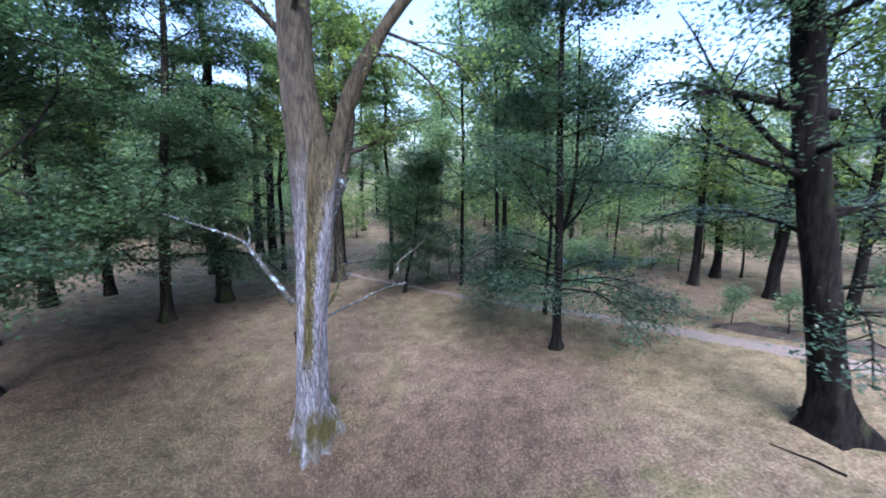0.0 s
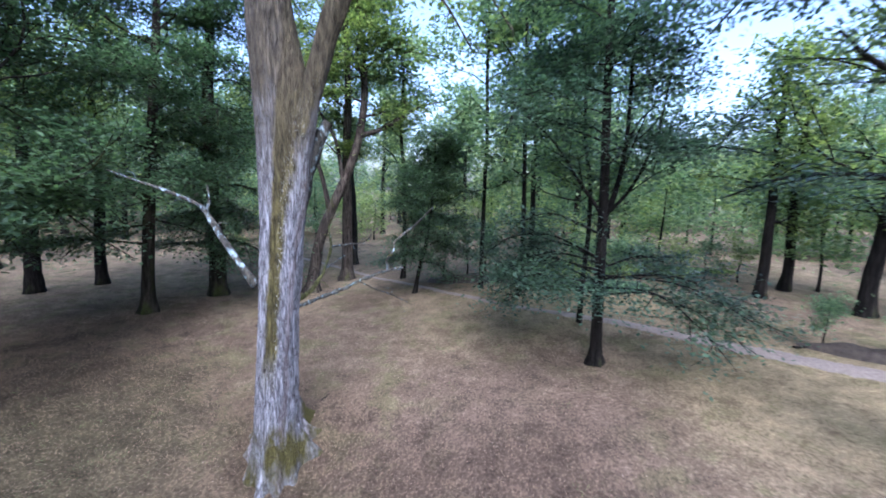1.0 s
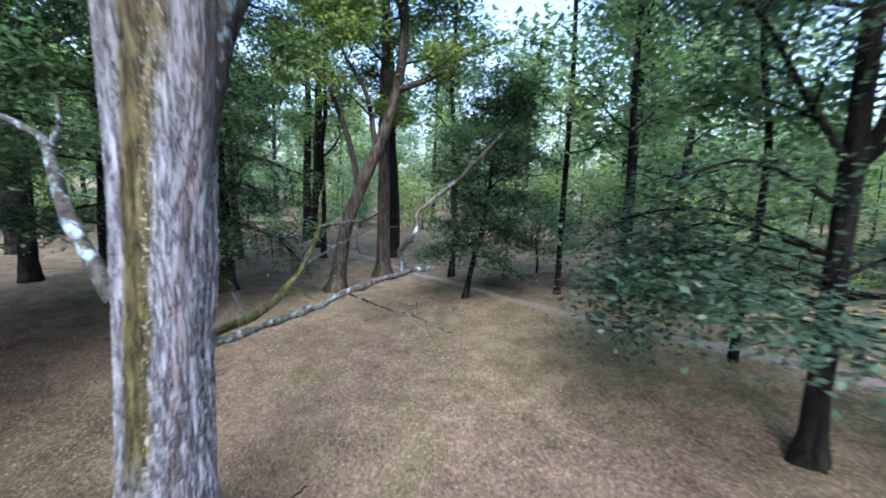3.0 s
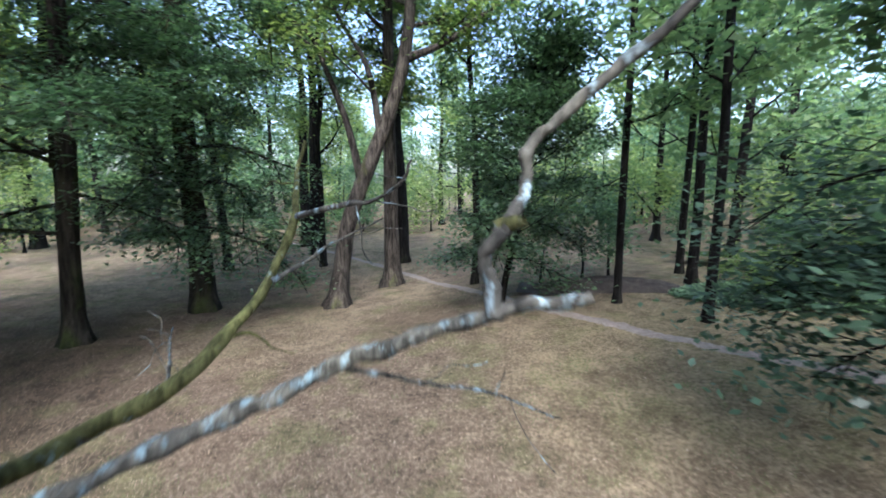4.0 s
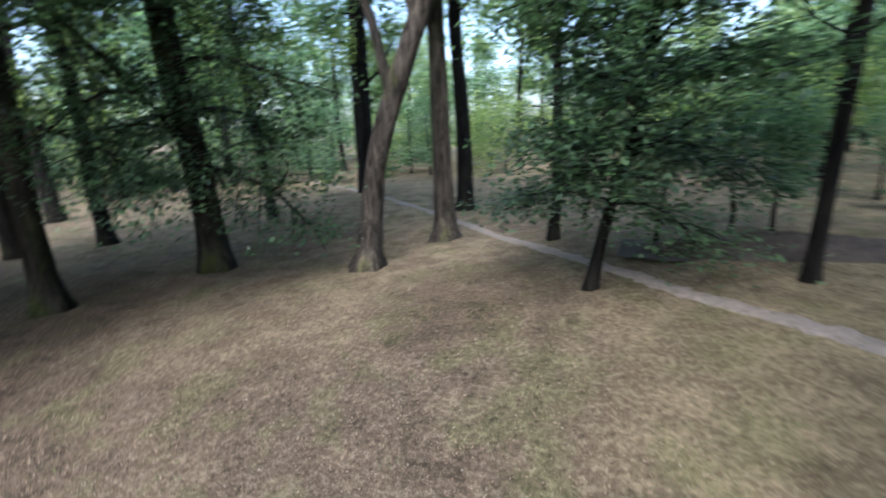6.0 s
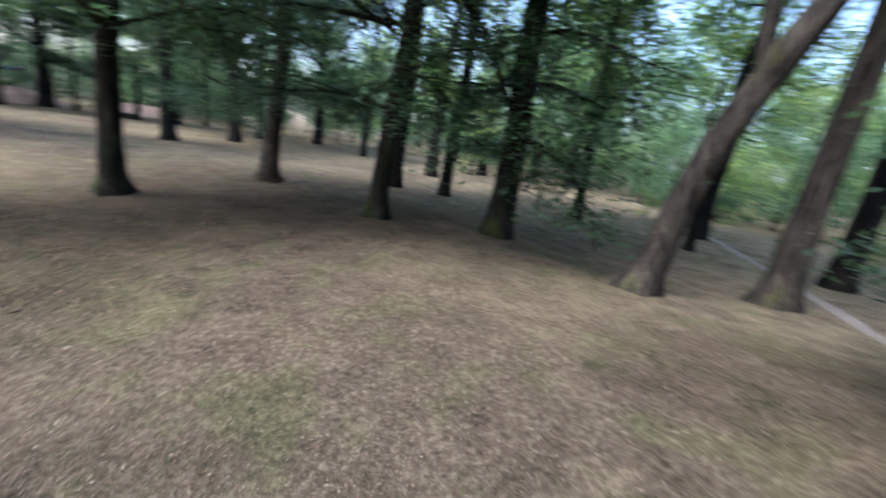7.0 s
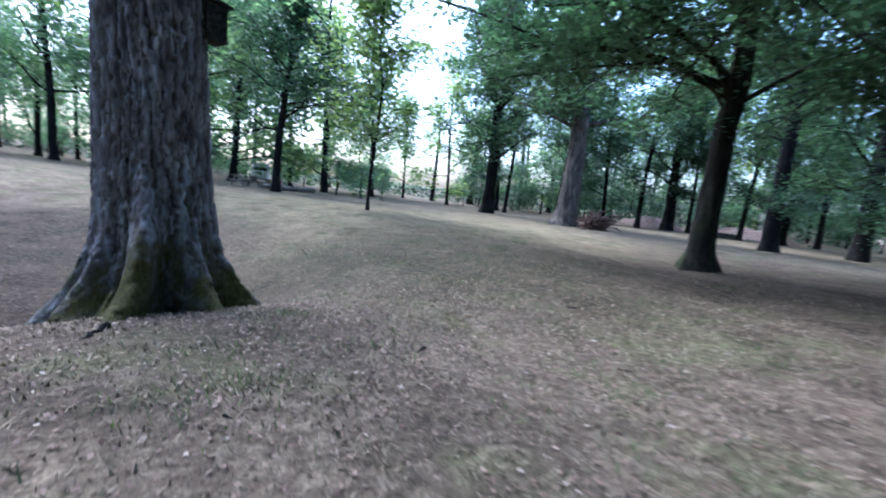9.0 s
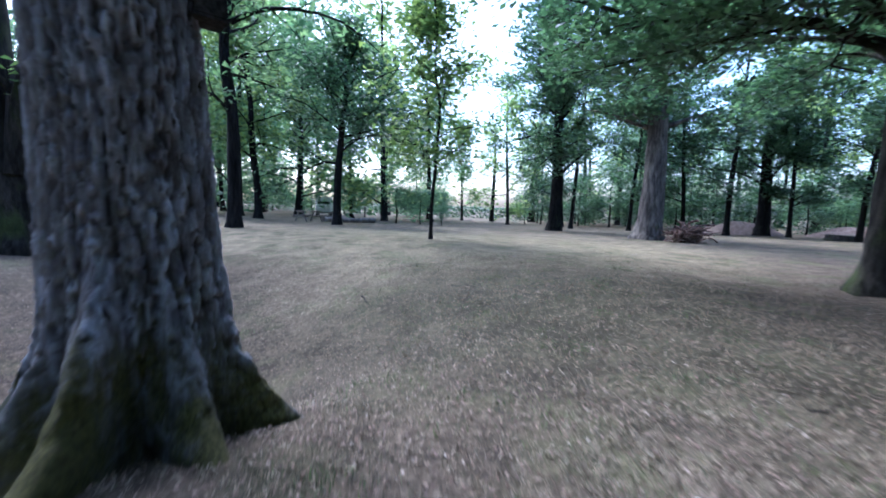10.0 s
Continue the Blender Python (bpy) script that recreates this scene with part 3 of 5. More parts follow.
def old_oak():
    x0, y0 = -3.31, 9.86
    z0 = -0.25
    root = new("oak_tree")
    root.location = (x0, y0, z0)
    tagged(root, "old grey oak with furrowed lichen-striped bark and dead boughs", "tree", "park trees")
    rng = np.random.default_rng(11)
    stem = np.array([(-3.34, 9.86, -1.9), (-3.33, 9.86, -0.3), (-3.30, 9.86, 1.0), (-3.26, 9.93, 2.6), (-3.21, 9.96, 4.3), (-3.22, 9.95, 6.2), (-3.30, 9.9, 8.2), (-3.33, 9.88, 10.5), (-3.4, 9.9, 15)]) - (x0, y0, z0)
    heights = np.concatenate([np.linspace(-1.4, 3.0, 300, endpoint=False), np.linspace(3.0, 9.5, 190, endpoint=False), np.linspace(9.5, 15.2, 30)])
    rows, sides = len(heights), 180
    dense = smooth_line(stem, 900)
    line = np.stack([np.interp(heights, dense[:, 2], dense[:, c]) for c in range(3)], 1)
    h = line[:, 2]
    a = np.linspace(0, 2 * np.pi, sides, endpoint=False)
    A, Hh = np.meshgrid(a, h)
    height = np.maximum(Hh + 0.27 - 0.57 * np.sin(A), 0)
    R = 0.47 - 0.018 * np.clip(Hh, 0, 4.5) - 0.012 * np.clip(Hh - 8, 0, 9)
    web = np.clip((Hh - 4.2) / 2.2, 0, 1) * np.clip((8.6 - Hh) / 1.2, 0, 1)
    R = R + 0.20 * web * np.exp(-((np.mod(A + np.pi, 2 * np.pi) - np.pi) / 0.6) ** 2)
    R = R * (1 + 0.40 * np.exp(-height / 0.7))
    # root lobes with hollows between them
    lobes = np.zeros_like(R)
    for c, w, k, up in ((-1.75, 0.16, 0.75, 0.34), (-1.2, 0.14, 0.6, 0.34), (-0.6, 0.18, 0.6, 0.3), (0.12, 0.16, 0.9, 0.28), (0.62, 0.13, 0.8, 0.3), (1.0, 0.09, 0.45, 0.16), (1.38, 0.15, 1.25, 0.42), (1.95, 0.15, 0.75, 0.32), (2.6, 0.2, 0.7, 0.3), (3.2, 0.2, 0.6, 0.3), (-2.3, 0.25, 0.6, 0.3)):
        d = (A - c - 0.16 * np.exp(-height / 0.3) * np.sin(3 * c) + np.pi) % (2 * np.pi) - np.pi
        lobes = np.maximum(lobes, k * np.exp(-(d / w) ** 2) * np.exp(-height / up))
    R = R + 0.56 * lobes - (0.07 + 0.11 * np.clip(np.sin(A) + 0.2, 0, 1)) * np.exp(-height / 0.42) * np.exp(-lobes / 0.12)
    d = np.abs((A - 1.4 + np.pi) % (2 * np.pi) - np.pi)
    R = R + 0.13 * np.exp(-(d / 0.18) ** 2) * np.exp(-((Hh - 0.76) / 0.2) ** 2)
    R = R + 0.02 * np.sin(3 * A + 0.5 + 0.3 * Hh) + 0.012 * np.sin(5 * A + 1.0 - 0.5 * Hh)
    slim = np.clip((Hh - 0.15) / 0.6, 0, 1) * np.clip((3.9 - Hh) / 0.9, 0, 1)
    R = R * (1 - slim * (0.20 * np.clip(np.cos(A - 0.15), 0, 1) ** 1.4 + 0.07 * np.clip(-np.cos(A), 0, 1) ** 1.4))
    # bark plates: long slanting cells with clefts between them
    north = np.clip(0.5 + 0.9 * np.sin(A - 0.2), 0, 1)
    u = A * 64 / (2 * np.pi) + 0.5 * np.sin(2.3 * Hh + 3 * A) + 0.35 * np.sin(6.1 * Hh - 5 * A) + 0.22 * np.sin(15 * Hh + 9 * A) + 0.14 * np.sin(31 * Hh - 23 * A) + 0.12 * np.sin(57 * Hh + 19 * A) + 1.6 * Hh - 3.2 * (Hh - 0.6) * np.exp(-((Hh - 0.9) / 1.1) ** 2)
    w = Hh / 0.40 + 0.8 * np.sin(5 * A + 1.3 * Hh) + 0.5 * np.sin(17 * A + 3 * Hh) + 0.25 * np.sin(41 * A - 7 * Hh)
    f1, f2, tone, side = np.full(R.shape, 9.0), np.full(R.shape, 9.0), np.zeros(R.shape), np.zeros(R.shape)
    ci, cj = np.floor(u), np.floor(w)
    for di in (-1, 0, 1):
        for dj in (-1, 0, 1):
            gi, gj = np.mod(ci + di, 64), cj + dj
            hx = np.modf(np.abs(np.sin(gi * 127.1 + gj * 311.7) * 43758.5))[0]
            hy = np.modf(np.abs(np.sin(gi * 269.5 + gj * 183.3) * 23421.6))[0]
            ht = np.modf(np.abs(np.sin(gi * 91.7 + gj * 57.9) * 9173.3))[0]
            dist = np.hypot(ci + di + 0.1 + 0.8 * hx - u, (cj + dj + hy - w) * 0.9)
            closer = dist < f1
            f2 = np.where(closer, f1, np.minimum(f2, dist))
            tone = np.where(closer, ht, tone)
            side = np.where(closer, u - (ci + di + 0.1 + 0.8 * hx), side)
            f1 = np.minimum(f1, dist)
    gapw = np.clip((f2 - f1) / 0.42, 0, 1)
    plate = gapw * gapw * (3 - 2 * gapw)
    ridge = 1 - np.abs(np.sin(15 * A + 0.9 * np.sin(1.9 * Hh + 2 * A) + 0.6 * np.sin(4.3 * Hh - 3 * A))) ** 0.6
    R = R - (0.012 + 0.022 * north) * (1 - plate) + (0.004 + 0.012 * north) * np.clip(side, -1, 1) - 0.009 * (1 - tone) * north - 0.022 * ridge * (0.3 + north) + rng.normal(0, 0.0025, R.shape)
    # painted shade: deeper in clefts and ridges, lighter along one edge of each plate
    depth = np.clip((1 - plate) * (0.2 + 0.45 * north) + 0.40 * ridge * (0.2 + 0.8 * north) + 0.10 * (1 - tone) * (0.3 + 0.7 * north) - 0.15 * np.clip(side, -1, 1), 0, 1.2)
    mossy = np.clip(lobes * 1.4 - 0.12, 0, 1) * np.clip(0.45 + 0.55 * np.abs(np.sin(A + 0.25)), 0, 1)
    V = line[:, None, :] + np.stack([np.cos(A) * R, np.sin(A) * R, 0 * R], -1)
    i = np.arange(rows * sides).reshape(rows, sides)
    j = np.roll(i, -1, axis=1)
    f = np.stack([i[:-1], j[:-1], j[1:], i[1:]], -1).reshape(-1, 4)
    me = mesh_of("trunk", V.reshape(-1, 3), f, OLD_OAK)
    furrow_shade = me.attributes.new("furrow_shade", "FLOAT", "POINT")
    furrow_shade.data.foreach_set("value", depth.ravel().astype(np.float32))
    green = me.attributes.new("mossy", "FLOAT", "POINT")
    green.data.foreach_set("value", mossy.ravel().astype(np.float32))
    part("trunk", me, root)
    b = np.array((x0, y0, z0))

    def bough(pts, r0, r1, name, mat, label="", twigs=0, n=40, sides=12, knots=0.12, seed=1):
        r = np.random.default_rng(seed)
        p = smooth_line(np.array(pts) - b, n)
        p[1:] += np.cumsum(r.normal(0, 0.006, (n - 1, 3)), axis=0) * 0.6
        rad = curve_radii(n, r0, r1, 0.9) * (1 + knots * np.sin(np.arange(n) * 0.9 + seed) * r.uniform(0.3, 1, n))
        pieces = [tube(p, rad, sides, lambda q, k: 1 + 0.10 * np.sin(2 * q + k * 0.3) + 0.06 * np.sin(5 * q + k * 0.5))]
        for k in range(twigs):
            t = int(n * (0.35 + 0.55 * (k + r.uniform(0, 0.8)) / twigs))
            d = p[min(t + 1, n - 1)] - p[t - 1]
            d = d / np.linalg.norm(d) + r.normal(0, 0.7, 3)
            q = [p[t]]
            for _ in range(6):
                d = d / np.linalg.norm(d) + r.normal(0, 0.35, 3)
                q.append(q[-1] + d / np.linalg.norm(d) * r.uniform(0.05, 0.12))
            pieces.append(tube(smooth_line(q, 14), curve_radii(14, rad[t] * 0.4, 0.004), 6))
        return part(name, mesh_of(name, *joined(pieces), mat), root, label)

    # the fork and the live limbs
    bough([(-3.30, 9.86, 1.9), (-3.2, 9.86, 2.8), (-3.06, 9.86, 3.8), (-2.90, 9.84, 4.9), (-2.72, 9.85, 6.1), (-2.50, 9.86, 7.0), (-2.18, 9.86, 8.1), (-1.73, 9.86, 9.0), (-1.22, 9.86, 9.8), (-0.5, 9.9, 10.6), (0.3, 10.0, 11.2)], 0.29, 0.11, "fork", OLD_OAK, "pale half-dead fork limb", n=70, sides=28, knots=0.05)
    bough([(-2.95, 9.95, 4.4), (-2.72, 10.05, 5.3), (-2.5, 10.1, 6.0), (-2.35, 10.15, 6.35)], 0.15, 0.09, "snag", DEADWOOD, "broken dead snag", n=30, sides=16)
    g = Grower(12, 0.4, 0.4, 16)
    for pts, r in (([(-3.4, 9.86, 9.2), (-3.95, 9.86, 9.75), (-4.48, 9.86, 10.2), (-5.2, 9.9, 10.7), (-6.2, 10, 11)], 0.11), ([(-3.3, 9.7, 9.8), (-2.8, 8.9, 10.2), (-2.2, 8.2, 10.0), (-1.6, 7.8, 10.2)], 0.08),
                   ([(-1.73, 9.86, 9.0), (-1.0, 9.7, 8.9), (-0.3, 9.9, 8.4), (0.3, 10.2, 7.6)], 0.05), ([(-1.4, 9.86, 9.5), (-0.6, 10.2, 9.3), (0.3, 10.6, 9.0), (1.0, 11.0, 8.3)], 0.05),
                   ([(-3.3, 10.2, 9.5), (-3.5, 11.5, 10.1), (-3.6, 13, 10.6)], 0.09), ([(-3.4, 9.9, 11), (-5, 9, 12), (-6.5, 8.5, 13)], 0.1), ([(-3.4, 9.9, 12), (-2, 8, 13), (-1, 6.5, 14)], 0.1)):
        g.line(pts - b, r, 0.015, 5, 0.5)
    auto_limbs(g, line - (0, 0, 0), 0.3, 0.4, 12, 10.5, 4.5, 0.4, 0.3)
    add_limbs(g, BARK_BROWN, root)
    tagged(part("crown", mesh_of("crown", *g.foliage(0.13), LEAF_OAK), root), kind="stuff")
    # dead boughs that reach over the slope
    dead = "dead bough crusted with pale lichen"
    bough([(-3.05, 10.1, 2.75), (-2.75, 10.45, 2.85), (-2.45, 10.7, 2.93), (-2.19, 10.78, 3.04), (-1.94, 10.81, 3.19), (-1.7, 10.79, 3.3), (-1.53, 10.78, 3.39), (-1.29, 10.77, 3.465)], 0.044, 0.027, "dead_bough", LICHEN_WOOD, dead, 0, seed=3, n=60, knots=0.24)
    bough([(-1.31, 10.77, 3.45), (-1.325, 10.775, 3.56), (-1.357, 10.78, 3.66), (-1.34, 10.77, 3.73), (-1.29, 10.77, 3.785), (-1.24, 10.84, 3.86), (-1.216, 10.88, 3.93), (-1.232, 10.85, 4.03), (-1.2, 10.87, 4.09), (-1.12, 10.89, 4.155), (-0.937, 10.9, 4.31), (-0.78, 10.85, 4.46), (-0.45, 10.8, 4.8)], 0.030, 0.018, "dead_bough", DEADWOOD, dead, 0, seed=4, n=80)
    bough([(-1.3, 10.77, 3.77), (-1.25, 10.745, 3.79), (-1.21, 10.73, 3.8)], 0.026, 0.02, "dead_bough", MOSSY_WOOD, "short mossy stub of a broken twig", 0, seed=16, n=10)
    bough([(-1.31, 10.77, 3.465), (-1.2, 10.77, 3.49), (-1.08, 10.76, 3.5), (-0.97, 10.76, 3.52)], 0.03, 0.02, "dead_bough", DEADWOOD, dead, 0, seed=14, n=20)
    bough([(-1.9, 10.8, 3.18), (-1.75, 11.1, 3.0), (-1.46, 11.5, 2.78), (-1.0, 11.8, 2.5)], 0.014, 0.006, "dead_bough", DEADWOOD, dead, 3, seed=15, n=30)
    bough([(-3.3, 10.05, 2.85), (-3.5, 10.55, 2.62), (-3.55, 11.0, 2.58), (-3.22, 11.3, 2.75), (-3.1, 11.7, 3.0), (-3.06, 12.03, 3.22), (-3.06, 12.42, 3.66), (-3.15, 12.6, 3.9), (-3.3, 12.9, 4.1), (-3.25, 13.0, 4.35)], 0.066, 0.016, "dead_bough", MOSSY_WOOD, "dead bough green with moss and spotted with lichen", 3, seed=5, n=60)
    bough([(-3.53, 10.9, 2.56), (-3.8, 11.5, 2.38), (-4.2, 12.15, 2.26), (-4.55, 12.55, 2.33), (-4.9, 12.95, 2.40)], 0.028, 0.008, "dead_bough", LICHEN_WOOD, "thin dead sprig crusted with lichen", 7, seed=17, n=40)
    bough([(-3.06, 12.42, 3.66), (-2.8, 12.3, 3.72), (-2.52, 12.24, 3.76), (-2.36, 12.28, 3.77), (-2.1, 12.1, 3.9), (-1.95, 12.0, 4.08)], 0.028, 0.008, "dead_bough", DEADWOOD, dead, 3, seed=6)
    bough([(-3.06, 12.03, 3.2), (-2.86, 12.3, 3.36), (-2.6, 12.35, 3.52), (-2.3, 12.5, 3.68)], 0.022, 0.006, "dead_bough", LICHEN_WOOD, dead, 2, seed=7)
    bough([(-3.65, 9.8, 3.25), (-3.95, 9.85, 3.6), (-4.35, 10.0, 4.05), (-4.9, 10.29, 4.55), (-5.2, 10.35, 4.75), (-5.75, 10.2, 5.0), (-6.5, 10.5, 5.15), (-7.3, 10.7, 5.35)], 0.085, 0.012, "dead_bough", DEADWOOD, dead, 3, seed=8, n=60)
    bough([(-4.9, 10.29, 4.55), (-4.9, 10.4, 4.8), (-4.98, 10.5, 5.1)], 0.035, 0.012, "dead_bough", DEADWOOD, dead, 0, n=16, seed=9)


old_oak()

# the young beech with low spreading boughs
plant("beech_tree", (3.72, 12.74), [(3.73, 12.74, 1), (3.58, 12.74, 4.9), (3.41, 12.74, 8.2), (3.25, 12.74, 13)], 0.14, "slender beech with dark layered foliage", BARK_DARK, LEAF_TEAL, 28, 4.6, 3.1, 21, form="beech", thick=0.14, size=0.11, per=23, spray=0.34, corners=4, roots=4, rise=0.3, droop=0.35, twigs=8,
      extra=[([(3.65, 12.7, 3.1), (5.2, 12.5, 3.3), (6.6, 12.3, 2.8), (7.7, 12.2, 2.1)], 0.032, 0.006, 9, 0.06), ([(3.65, 12.7, 2.9), (4.4, 11.4, 3.1), (4.9, 10.5, 2.7), (5.3, 9.8, 2.1)], 0.032, 0.006, 7, 0.08),
             ([(3.65, 12.7, 3.3), (2.4, 12.5, 3.6), (1.8, 12.5, 3.5), (1.3, 12.5, 3.2)], 0.032, 0.006, 6, 0.08),
             ([(3.6, 12.7, 3.6), (2.6, 13.6, 3.9), (1.9, 14.1, 3.5), (1.4, 14.4, 2.9)], 0.032, 0.006, 6, 0.08), ([(3.7, 12.7, 3.4), (5.0, 13.6, 3.6), (6.2, 14.3, 3.2)], 0.032, 0.006, 8, 0.06), ([(3.65, 12.7, 3.2), (5.0, 11.4, 3.3), (6.2, 10.6, 2.7)], 0.032, 0.006, 8, 0.06),
             ([(3.65, 12.7, 3.0), (2.7, 12.1, 3.2), (1.9, 11.8, 3.3), (1.2, 11.6, 3.0)], 0.03, 0.006, 9, 0.06), ([(3.65, 12.7, 3.5), (2.5, 12.9, 3.7), (1.8, 13.1, 3.4), (1.3, 13.2, 2.9)], 0.03, 0.006, 9, 0.06),
             ([(3.65, 12.7, 2.8), (3.0, 11.8, 3.0), (2.5, 11.2, 3.1), (2.1, 10.8, 2.9)], 0.03, 0.006, 7, 0.08),
             ([(3.65, 12.7, 2.7), (4.8, 12.2, 2.9), (5.9, 11.8, 2.4), (6.8, 11.5, 1.8)], 0.03, 0.006, 9, 0.06), ([(3.58, 12.74, 4.5), (3.85, 12.75, 5.3), (3.97, 12.7, 6.6), (3.92, 12.7, 8.6), (3.8, 12.7, 10.5)], 0.09, 0.02, 10, 0.5), ([(3.58, 12.74, 4.6), (4.2, 12.7, 5.4), (4.6, 12.6, 6.6), (4.8, 12.6, 8.0)], 0.055, 0.015, 9, 0.35), ([(3.56, 12.74, 4.7), (2.9, 12.6, 5.5), (2.3, 12.5, 6.3), (1.6, 12.4, 6.9)], 0.055, 0.015, 9, 0.3), ([(3.6, 12.7, 4.2), (2.3, 12.2, 4.7), (1.5, 12.0, 4.5)], 0.04, 0.01, 8, 0.06),
             ([(3.65, 12.7, 3.2), (2.5, 13.4, 3.5), (1.7, 13.8, 3.1), (1.1, 14.0, 2.6)], 0.03, 0.006, 10, 0.06), ([(3.65, 12.7, 3.0), (2.6, 13.9, 3.3), (1.9, 14.5, 3.0), (1.2, 14.9, 2.4)], 0.03, 0.006, 10, 0.06),
             ([(3.65, 12.7, 3.6), (2.4, 13.3, 4.1), (1.4, 13.7, 3.9), (0.7, 13.9, 3.3)], 0.03, 0.006, 10, 0.06), ([(3.65, 12.7, 2.7), (2.6, 13.1, 2.9), (1.8, 13.3, 2.6), (1.3, 13.4, 2.2)], 0.03, 0.006, 10, 0.06)])
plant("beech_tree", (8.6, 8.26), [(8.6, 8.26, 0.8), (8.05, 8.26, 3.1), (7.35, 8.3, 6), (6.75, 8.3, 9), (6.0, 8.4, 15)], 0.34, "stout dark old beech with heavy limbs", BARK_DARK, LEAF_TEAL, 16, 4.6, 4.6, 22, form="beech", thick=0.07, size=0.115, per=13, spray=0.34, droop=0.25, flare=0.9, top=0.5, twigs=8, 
      extra=[([(7.5, 8.3, 7.6), (5.8, 8.26, 7.9), (5.05, 8.26, 8.02), (4.44, 8.26, 7.7)], 0.12, 0.02, 5, 0.4),
             ([(8.2, 8.26, 3.6), (7.6, 7.2, 4.0), (7.0, 6.4, 3.8), (6.5, 5.8, 3.3)], 0.05, 0.01, 10, 0.15), ([(8.0, 8.26, 4.2), (8.8, 7.2, 4.5), (9.6, 6.4, 4.2)], 0.05, 0.01, 10, 0.15), ([(7.6, 8.3, 5.2), (6.8, 9.2, 5.6), (5.8, 9.9, 5.6), (5.0, 10.4, 5.2)], 0.06, 0.012, 10, 0.2), ([(7.8, 8.3, 5.4), (9.5, 11.0, 6.0), (10.5, 13.0, 5.6), (11.2, 14.5, 5.0)], 0.08, 0.012, 11, 0.2), ([(7.7, 8.3, 5.8), (9.4, 9.4, 5.7), (10.8, 10.2, 5.2), (12.0, 10.8, 4.4)], 0.07, 0.012, 11, 0.2), ([(7.7, 8.3, 6.3), (5.63, 8.26, 6.88), (4.92, 8.26, 7.35)], 0.09, 0.02, 6, 0.3)])
plant("beech_tree", (-11.66, 16.79), straight(-11.66, 16.79, 15, (0.5, 0)), 0.22, "dark beech with boughs sweeping low over bare leaf litter", BARK_MOSSY, LEAF_BEECH, 34, 3.2, 6.4, 23, form="beech", thick=0.09, size=0.13, per=24, rise=0.08, droop=0.8, twigs=8,
      extra=[([(-11.5, 16.7, 4.4), (-10.7, 14.5, 5.0), (-10.2, 12.9, 4.7), (-10.0, 11.8, 4.0)], 0.06, 0.01, 9, 0.2), ([(-11.5, 16.7, 4.3), (-9.8, 15.6, 5.2), (-8.6, 14.9, 5.2), (-7.8, 14.4, 4.7)], 0.06, 0.01, 9, 0.2),
             ([(-11.6, 16.7, 4.6), (-13.0, 14.4, 4.7), (-13.6, 12.6, 3.9), (-13.9, 11.4, 2.9)], 0.06, 0.01, 11, 0.2),
             ([(-11.6, 16.7, 2.8), (-13.0, 15.6, 3.0), (-14.4, 14.2, 2.7), (-15.4, 13.0, 2.0)], 0.05, 0.01, 11, 0.2)])
plant("beech_tree", (-10.77, 19.83), straight(-10.77, 19.83, 16), 0.33, "beech clad in leafy shoots down to its foot", BARK_MOSSY, LEAF_BEECH, 28, 1.6, 4.6, 24, form="beech", flare=0.4, thick=0.09, size=0.14, per=20, rise=0.05, droop=0.9, twigs=7)
plant("oak_tree", (-6.8, 20.6), [(-6.8, 20.6, 0), (-6.69, 20.95, 1.96), (-6.37, 21.0, 3.17), (-5.83, 21.13, 4.5), (-5.23, 21.26, 5.94), (-4.8, 21.34, 7.5), (-4.6, 21.4, 9.5), (-4.9, 21.5, 13)], 0.25, "leaning forked oak with brown bark and crooked limbs", BARK_BROWN, LEAF_OAK, 14, 7.5, 4.0, 25, size=0.17, per=24, top=0.4, rise=0.5, twigs=7,
      extra=[([(-4.8, 21.34, 7.4), (-3.63, 21.59, 7.86), (-2.24, 21.87, 8.8), (-0.8, 22.1, 9.2)], 0.14, 0.02, 6, 0.5), ([(-6.1, 21.05, 4.0), (-6.44, 21.0, 5.6), (-6.94, 20.9, 7.0), (-7.44, 20.8, 8.1), (-8.42, 20.6, 8.6), (-8.5, 20.6, 7.3)], 0.13, 0.02, 5, 0.5), ([(-5.5, 21.2, 5.2), (-5.83, 21.1, 7.2), (-6.7, 20.95, 8.8), (-7, 20.9, 11)], 0.12, 0.02, 5, 0.5)])
plant("oak_tree", (-6.01, 23.43), straight(-6.01, 23.43, 15), 0.27, "straight oak with mossy brown trunk", BARK_BROWN, LEAF_OAK, 18, 6.0, 4.0, 26, size=0.18, per=26, twigs=7)
plant("hornbeam_tree", (-1.87, 19.2), [(-1.87, 19.2, 0.9), (-1.66, 19.24, 1.9), (-1.44, 19.3, 2.8), (-1.3, 19.3, 3.9), (-1.2, 19.3, 5.0), (-1.14, 19.3, 6.8)], 0.085, "small leaning hornbeam with dense dark foliage", BARK_DARK, LEAF_BEECH, 42, 1.1, 2.3, 27, form="beech", thick=0.10, size=0.11, per=20, flare=0.5, step=0.33, spray=0.33)
